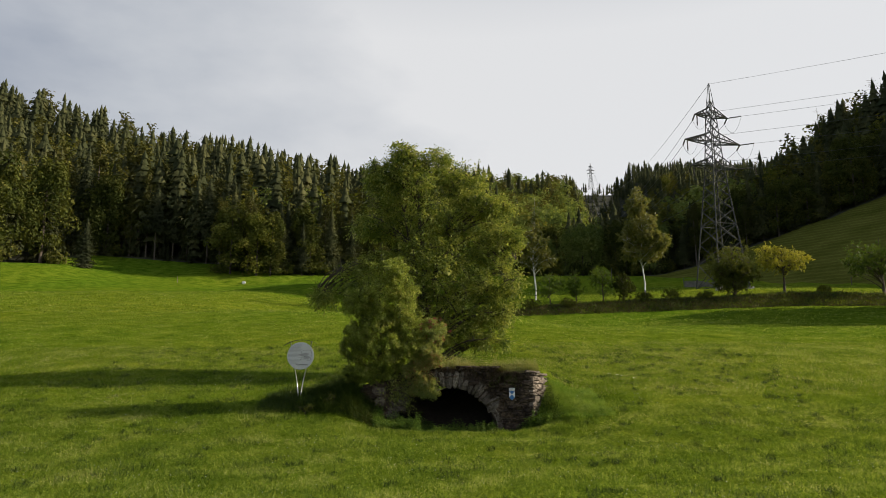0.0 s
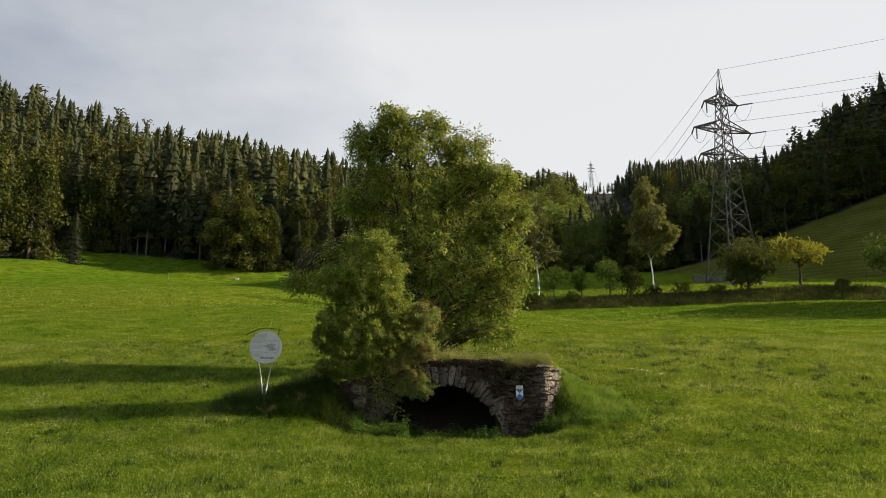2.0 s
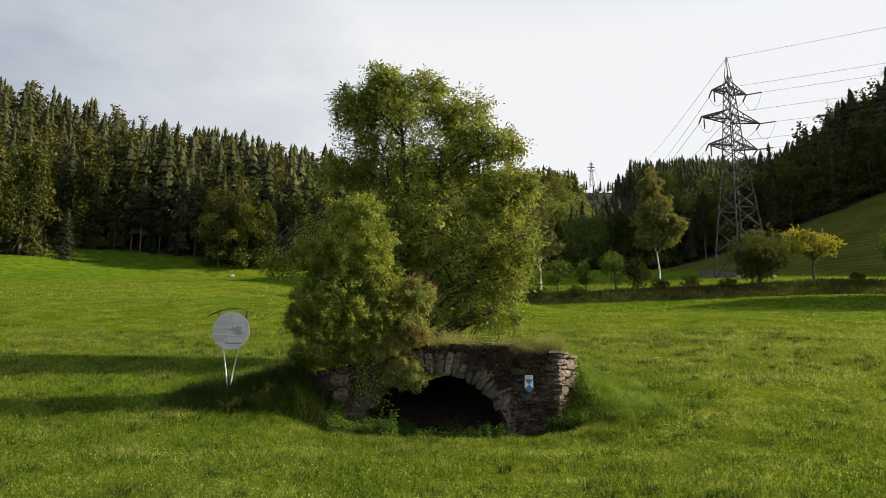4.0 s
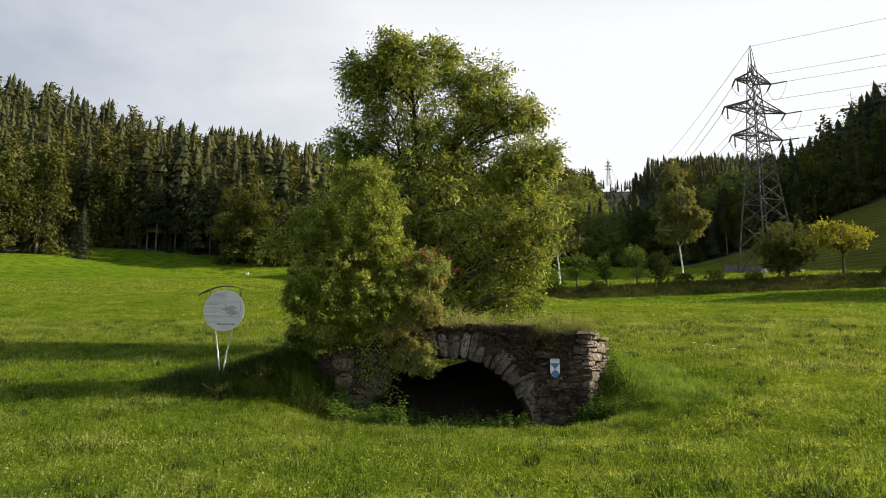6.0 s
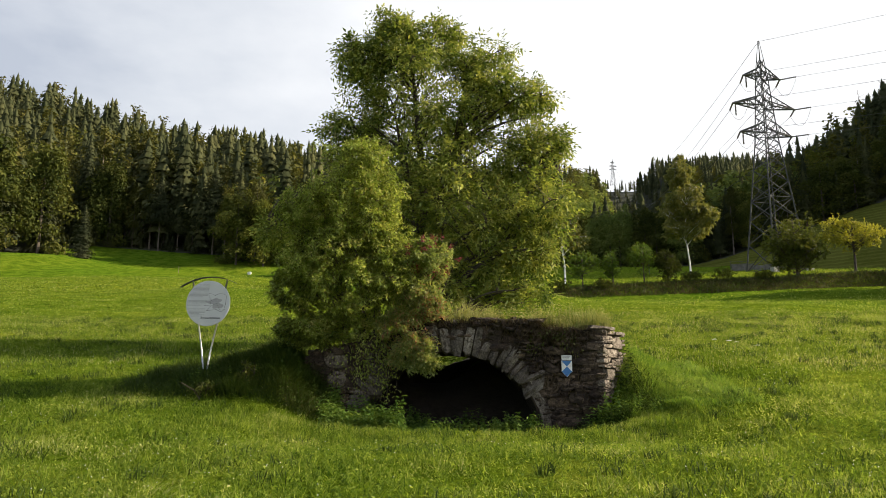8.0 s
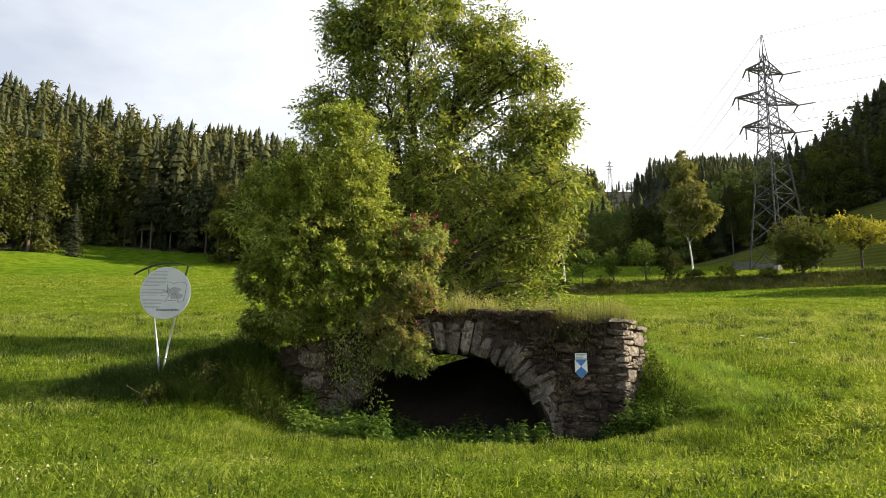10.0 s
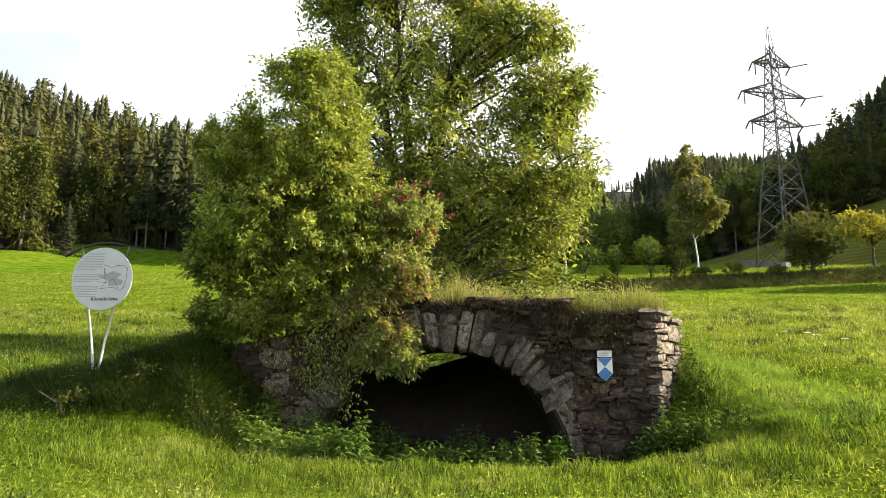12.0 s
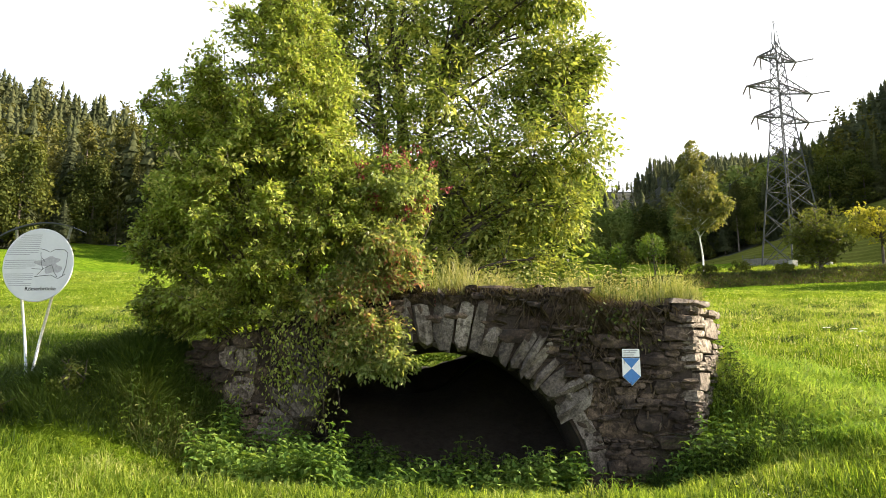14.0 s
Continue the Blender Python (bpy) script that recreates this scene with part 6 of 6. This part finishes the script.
    k = np.arange(len(x))[:, None] * 5
    tt = np.concatenate([k + np.array([q]) for q in ((0, 1, 3), (1, 2, 3), (2, 0, 3), (1, 0, 4), (2, 1, 4), (0, 2, 4))])
    ob = put("clover_flowers", tri_mesh("clover_flowers", vv.reshape(-1, 3), tt), M_PETAL)
    tagged(ob, "tiny white clover flower heads in the meadow", "flowers", kind="stuff")


meadow_grass()


def rank_patch(name, seed, label, spots, mat, h0, h1, w, lean=0.45, top=None, category="grass", tufty=0.0):
    """Long grass at random places in boxes (x0, x1, y0, y1, count); top(x, y) gives the height it stands on."""
    rng = np.random.default_rng(seed)
    x = np.concatenate([rng.uniform(a, b, n) for a, b, _, _, n in spots])
    y = np.concatenate([rng.uniform(c, d, n) for _, _, c, d, n in spots])
    clump = 0.6 + 0.6 * np.abs(np.sin(x * 3.3 + y) * np.sin(y * 2.7 + x * 1.9))
    if tufty:
        tuft = np.sin(x * 7.1 + 2 * np.sin(y * 5.3)) * np.sin(y * 6.4 + x * 2.2) + 0.6 * np.sin(x * 2.3 + 1.0)
        keep = rng.random(len(x)) < np.clip(0.5 + tufty * tuft, 0.06, 1)
        x, y, clump = x[keep], y[keep], (clump * np.clip(0.8 + 0.6 * tufty * tuft, 0.3, 1.6))[keep]
    h = rng.uniform(h0, h1, len(x)) * clump
    z = None if top is None else top(x, y)
    v, t = blades(rng, x, y, h, w * rng.uniform(0.6, 1.4, len(x)), lean, z)
    ob = put(name, tri_mesh(name, v, t), mat)
    return tagged(ob, label, category, kind="stuff")


def on_top(x, y):
    return np.array([top_line(a) for a in x]) - 0.06


rank_patch("bridge_top_grass", 61, "long pale grass and weeds growing on the bridge top", [(-0.9, 3.4, 25.65, 27.6, 6500), (1.9, 3.5, 25.6, 26.4, 3200), (-0.8, 2.0, 25.6, 25.9, 1500)], M_RANK, 0.14, 0.56, 0.007, 0.45, on_top, tufty=0.7)
rank_patch("bank_grass", 62, "long tangled grass on the banks beside the bridge", [(3.5, 4.8, 24.4, 27.6, 13000), (4.4, 5.8, 24.0, 28.0, 7000)], M_FRESH_SUNLIT, 0.10, 0.28, 0.008, 1.0)
rank_patch("shade_darkened_grass", 66, "long tangled grass on the bank beside the pier, darkened to carry its shade", [(-6.4, -2.7, 24.3, 27.0, 13000), (-4.8, -2.5, 24.4, 26.2, 15000), (-3.3, -2.4, 24.7, 25.45, 5000), (3.4, 4.2, 24.6, 26.0, 1500), (2.6, 3.6, 24.7, 25.4, 2500)], M_TUFT_SHADE, 0.12, 0.42, 0.008, 1.1)
rank_patch("ditch_grass", 63, "tall grass along the edge of the stream ditch", [(-4.5, 4.6, 22.7, 24.1, 14000), (2.4, 4.6, 24.0, 25.2, 4500)], M_GRASS, 0.08, 0.24, 0.007, 0.45)
rank_patch("seed_stalks", 68, "pale ripe grass stalks standing over the meadow", [(4.6, 26, 27.0, 42, 22000), (-22, -3.5, 28.0, 40, 7000)], M_RANK, 0.10, 0.20, 0.007, 0.4)
rank_patch("terrace_bank_grass", 64, "rough brownish grass along the orchard terrace bank", [(4, 58, 80.8, 84.6, 20000)], M_BANK, 0.12, 0.60, 0.045, 0.6)
rank_patch("terrace_bank_scrub", 65, "withered brown scrub on the terrace bank", [(6, 58, 80.8, 83.6, 15000)], M_DRY, 0.10, 0.35, 0.05, 0.9)


def fringe():
    """Dry roots and grass that hang from the wall's top over the face."""
    rng = np.random.default_rng(71)
    v, t, n = [], [], 0
    for x0, x1, count, longest, low in ((1.75, 2.4, 240, 0.22, 1.25), (2.3, 3.0, 70, 0.16, 1.5), (-2.5, -1.2, 120, 0.25, 1.1), *((*q, 0.10) for q in ((1.2, 2.7, 120, 0.55), (1.7, 2.0, 90, 0.55), (2.3, 2.75, 110, 0.32), (-0.6, 1.9, 260, 0.14), (1.95, 2.25, 90, 0.5), (1.15, 1.35, 45, 0.4), (2.9, 3.05, 24, 0.3)))):
        x = rng.uniform(x0, x1, count)
        z = np.array([top_line(a) for a in x]) + rng.uniform(-low, 0.04, count)
        h = longest * rng.random(count) ** 1.6 + 0.04
        y = FACE - rng.uniform(0.03, 0.10, count)
        w = rng.uniform(0.003, 0.008, count)
        dx = rng.normal(size=count) * 0.3 * h
        q = np.empty((count, 4, 3))
        q[:, 0] = np.stack([x - w, y + 0.08, z], 1)
        q[:, 1] = np.stack([x + w, y + 0.08, z], 1)
        q[:, 2] = np.stack([x + dx + w, y, z - h * 0.5], 1)
        q[:, 3] = np.stack([x + dx * 2, y + 0.03, z - h], 1)
        k = np.arange(count)[:, None] * 4 + n
        v.append(q.reshape(-1, 3))
        t += [k + np.array([[0, 1, 2]]), k + np.array([[0, 2, 3]])]
        n += count * 4
    ob = put("hanging_roots", tri_mesh("hanging_roots", np.concatenate(v), np.concatenate(t)), M_ROOTS)
    tagged(ob, "dry brown roots and grass hanging over the wall", "roots", kind="stuff")


fringe()


def nettles(name, seed, spots, label, h0=0.38, h1=0.76, size=0.105, mat=None, base=None):
    """Upright weeds: thin stems with crossed pairs of pointed leaves."""
    rng = np.random.default_rng(seed)
    stems = Buf()
    c, d, up, ln = [], [], [], []
    for x0, x1, y0, y1, count in spots:
        for _ in range(count):
            x, y = rng.uniform(x0, x1), rng.uniform(y0, y1)
            h = rng.uniform(h0, h1) * (0.85 + 0.30 * math.sin(x * 2.9 + 0.6) * math.sin(y * 3.1 + x))
            z = (ground_at(x, y) if base is None else base(x)) - 0.02
            lean = rng.normal(size=2) * 0.10 * h
            stems.tube([(x, y, z), (x + lean[0] * 0.5, y + lean[1] * 0.5, z + h * 0.5), (x + lean[0], y + lean[1], z + h)], [0.004, 0.003, 0.002], 3, False)
            levels = int(h / 0.065)
            for k in range(1, levels + 1):
                f = k / levels
                a0 = k * 1.571 + rng.uniform(-0.4, 0.4)
                for s in (0, math.pi):
                    a = a0 + s
                    c.append((x + lean[0] * f, y + lean[1] * f, z + h * f))
                    d.append((math.cos(a), math.sin(a), rng.uniform(-0.5, 0.25)))
                    up.append((rng.normal() * 0.25, rng.normal() * 0.25, 1))
                    ln.append(size * (1.15 - 0.5 * f) * rng.uniform(0.75, 1.25))
    v, t = leaf_arrays(np.array(c), np.array(d), np.array(up), np.array(ln), np.array(ln) * 0.55, 0.15, 0.25)
    ob = tagged(put(name, tri_mesh(name, v, t), mat or M_NETTLE), label, "weeds", kind="stuff")
    put("stem", stems.mesh(name + "_stems"), M_NETTLE, ob)


nettles("nettles", 81, [(-2.3, -0.8, 24.1, 25.2, 480), (-1.0, -0.2, 24.5, 25.2, 120), (1.9, 3.4, 24.8, 25.3, 30)], "thick green stinging nettles before the arch")
nettles("arch_nettles", 85, [(-1.6, 1.8, 25.15, 26.5, 500), (-0.5, 1.9, 25.0, 25.4, 130)], "nettles in the shade of the arch", 0.34, 0.72, 0.115)
nettles("bank_weeds", 82, [(3.8, 4.9, 24.3, 26.8, 90), (-5.2, -3.0, 24.3, 26.2, 24), (3.4, 4.2, 25.0, 26.8, 120), (2.9, 3.9, 24.6, 25.3, 90)], "leafy weeds on the banks beside the bridge", 0.16, 0.46, 0.070, M_BANKWEED)
nettles("pier_weeds", 86, [(-3.3, -2.2, 24.4, 25.3, 110), (3.6, 4.0, 25.6, 26.9, 50)], "leafy weeds at the foot of the wall, darkened to carry its shade", 0.20, 0.48, 0.085, M_TUFT_SHADE)


nettles("top_weeds", 83, [(1.9, 3.5, 25.65, 26.8, 330), (0.6, 1.9, 25.8, 26.6, 70), (-0.6, 1.2, 25.8, 26.6, 60)], "pale leafy weeds among the grass on the bridge top", 0.14, 0.55, 0.07, M_RANK, top_line)
rank_patch("dry_top_grass", 67, "withered brown grass along the broken edge of the bridge top", [(-0.8, 3.4, 25.48, 25.75, 1500), (1.6, 2.3, 25.45, 25.8, 500)], M_DRY, 0.06, 0.24, 0.006, 0.9, on_top)


def vine():
    """Leafy strands that hang down the left pier."""
    rng = np.random.default_rng(91)
    ob = thing("hanging_vine", (-1.6, FACE, 1.6), "leafy vine hanging down the bush-grown pier of the bridge", "climbing plant")
    b, ways = Buf(), []
    for _ in range(36):
        x, top = rng.normal() * 0.30, rng.uniform(-0.15, 0.25)
        ln = rng.uniform(0.4, 1.25)
        sway = rng.normal() * 0.15
        u = np.linspace(0, 1, 5)
        way = np.stack([x + sway * u, -0.06 - 0.14 * np.sin(u * 2.2) + rng.normal() * 0.02, top - ln * u], 1)
        b.tube(way, 0.004, 3, False)
        ways.append(way)
    put("stem", b.mesh("vine_stems"), M_DARKBARK, ob)
    v, t = leaves_on(rng, np.array(ways), 34, 0.052, 0.6, spread=0.18, hang=0.4, start=0.0)
    put("foliage", tri_mesh("vine_leaves", v, t), M_SHRUB, ob)


vine()
nettles("vault_weeds", 84, [(-1.5, 0.4, 29.8, 31.6, 150)], "leafy weeds behind the vault in sun-brightened green", 0.3, 0.7, 0.1, M_FRESH_SUNLIT)


def sapling(name, label, x, y, seed, h, wide, mat, twigs=90, size=0.09, base=None):
    rng = np.random.default_rng(seed)
    z = ground_at(x, y) if base is None else base
    stems = [([(rng.normal() * 0.06, 0, -0.1), (rng.normal() * 0.1, rng.normal() * 0.1, h * 0.5), (rng.normal() * 0.2, rng.normal() * 0.1, h)], [0.014, 0.01, 0.004]) for _ in range(5)]
    lobes = [((0, 0, h * 0.6), (wide, wide * 0.8, h * 0.48), 1)]
    leafy(name, label, "bush", (x, y, z), rng, stems, lobes, 14, twigs, 12, size, 0.45, mat, M_DARKBARK, limb_r=0.012, sag=0.0, twig_len=0.5, hang=0.3)


sapling("ash_sapling", "young ash shoots behind the bridge", 0.6, 30.6, 103, 1.15, 0.6, M_FRUIT_TREE, 90, 0.09)
sapling("elder_seedling", "small pale-leaved seedling on the shaded bank", -3.95, 24.7, 104, 0.42, 0.22, M_WILLOW, 26, 0.06)
sapling("elder_seedling", "small pale-leaved seedling on the shaded bank", -4.6, 24.3, 105, 0.30, 0.25, M_WILLOW, 24, 0.05)


def ivy_patch():
    """Small dark ivy on the wall above the shield."""
    rng = np.random.default_rng(95)
    ob = thing("ivy", (2.15, FACE, 1.55), "patch of dark ivy clinging to the wall", "climbing plant")
    b, ways = Buf(), []
    for _ in range(16):
        u = np.linspace(0, 1, 5)
        x0, ln, side = rng.normal() * 0.22, rng.uniform(0.2, 0.55), rng.normal() * 0.25
        way = np.stack([x0 + side * u, np.full(5, -0.035), 0.25 - ln * u + rng.normal(size=5) * 0.02], 1)
        b.tube(way, 0.004, 3, False)
        ways.append(way)
    put("stem", b.mesh("ivy_stems"), M_DARKBARK, ob)
    v, t = leaves_on(rng, np.array(ways), 22, 0.05, 0.8, spread=0.12, hang=0.5, start=0.0)
    put("foliage", tri_mesh("ivy_leaves", v, t), M_BANK, ob)


ivy_patch()


def yarrow(x, y, h, seed):
    rng = np.random.default_rng(seed)
    ob = thing("yarrow", (x, y, ground_at(x, y)), "white flat-topped flower standing in the meadow", "flower", "white flowers of the meadow")
    b = Buf()
    b.tube([(0, 0, 0), (0.01, 0, h * 0.6), (0.02, 0.01, h)], [0.004, 0.003, 0.002], 4)
    put("stem", b.mesh("flower_stem"), M_NETTLE, ob)
    b = Buf()
    for _ in range(14):
        a, r = rng.uniform(0, 6.28), 0.06 * math.sqrt(rng.random())
        c = np.array([0.02 + r * math.cos(a), 0.01 + r * math.sin(a), h + 0.01 - r * 0.2])
        b.add([c + [0.016, 0, 0], c + [0, 0.016, 0], c + [-0.016, 0, 0], c + [0, -0.016, 0], c + [0, 0, 0.009]], [(0, 1, 4), (1, 2, 4), (2, 3, 4), (3, 0, 4)])
    put("umbel", b.mesh("umbel"), M_PETAL, ob)


for fx, fy, fh, fs in ((7.1, 29.0, 0.42, 1), (7.35, 29.2, 0.36, 2), (6.9, 29.5, 0.40, 3), (7.7, 28.8, 0.33, 4)):
    yarrow(fx, fy, fh, fs)


def dead_stem():
    """A bare pale stem that hangs from the wall's corner."""
    ob = thing("hanging_twig", (3.27, FACE, 1.80), "thin bare pale stem hanging from the wall's corner", "twig")
    b = Buf()
    b.tube([(0.0, 0.05, 0.02), (0.02, -0.12, -0.03), (0.0, -0.13, -0.16), (-0.06, -0.12, -0.28), (-0.14, -0.11, -0.34), (-0.22, -0.10, -0.31)], [0.006, 0.006, 0.005, 0.005, 0.004, 0.002], 5)
    put("stem", smooth(b.mesh("dead_stem")), M_PALEBARK, ob)


dead_stem()
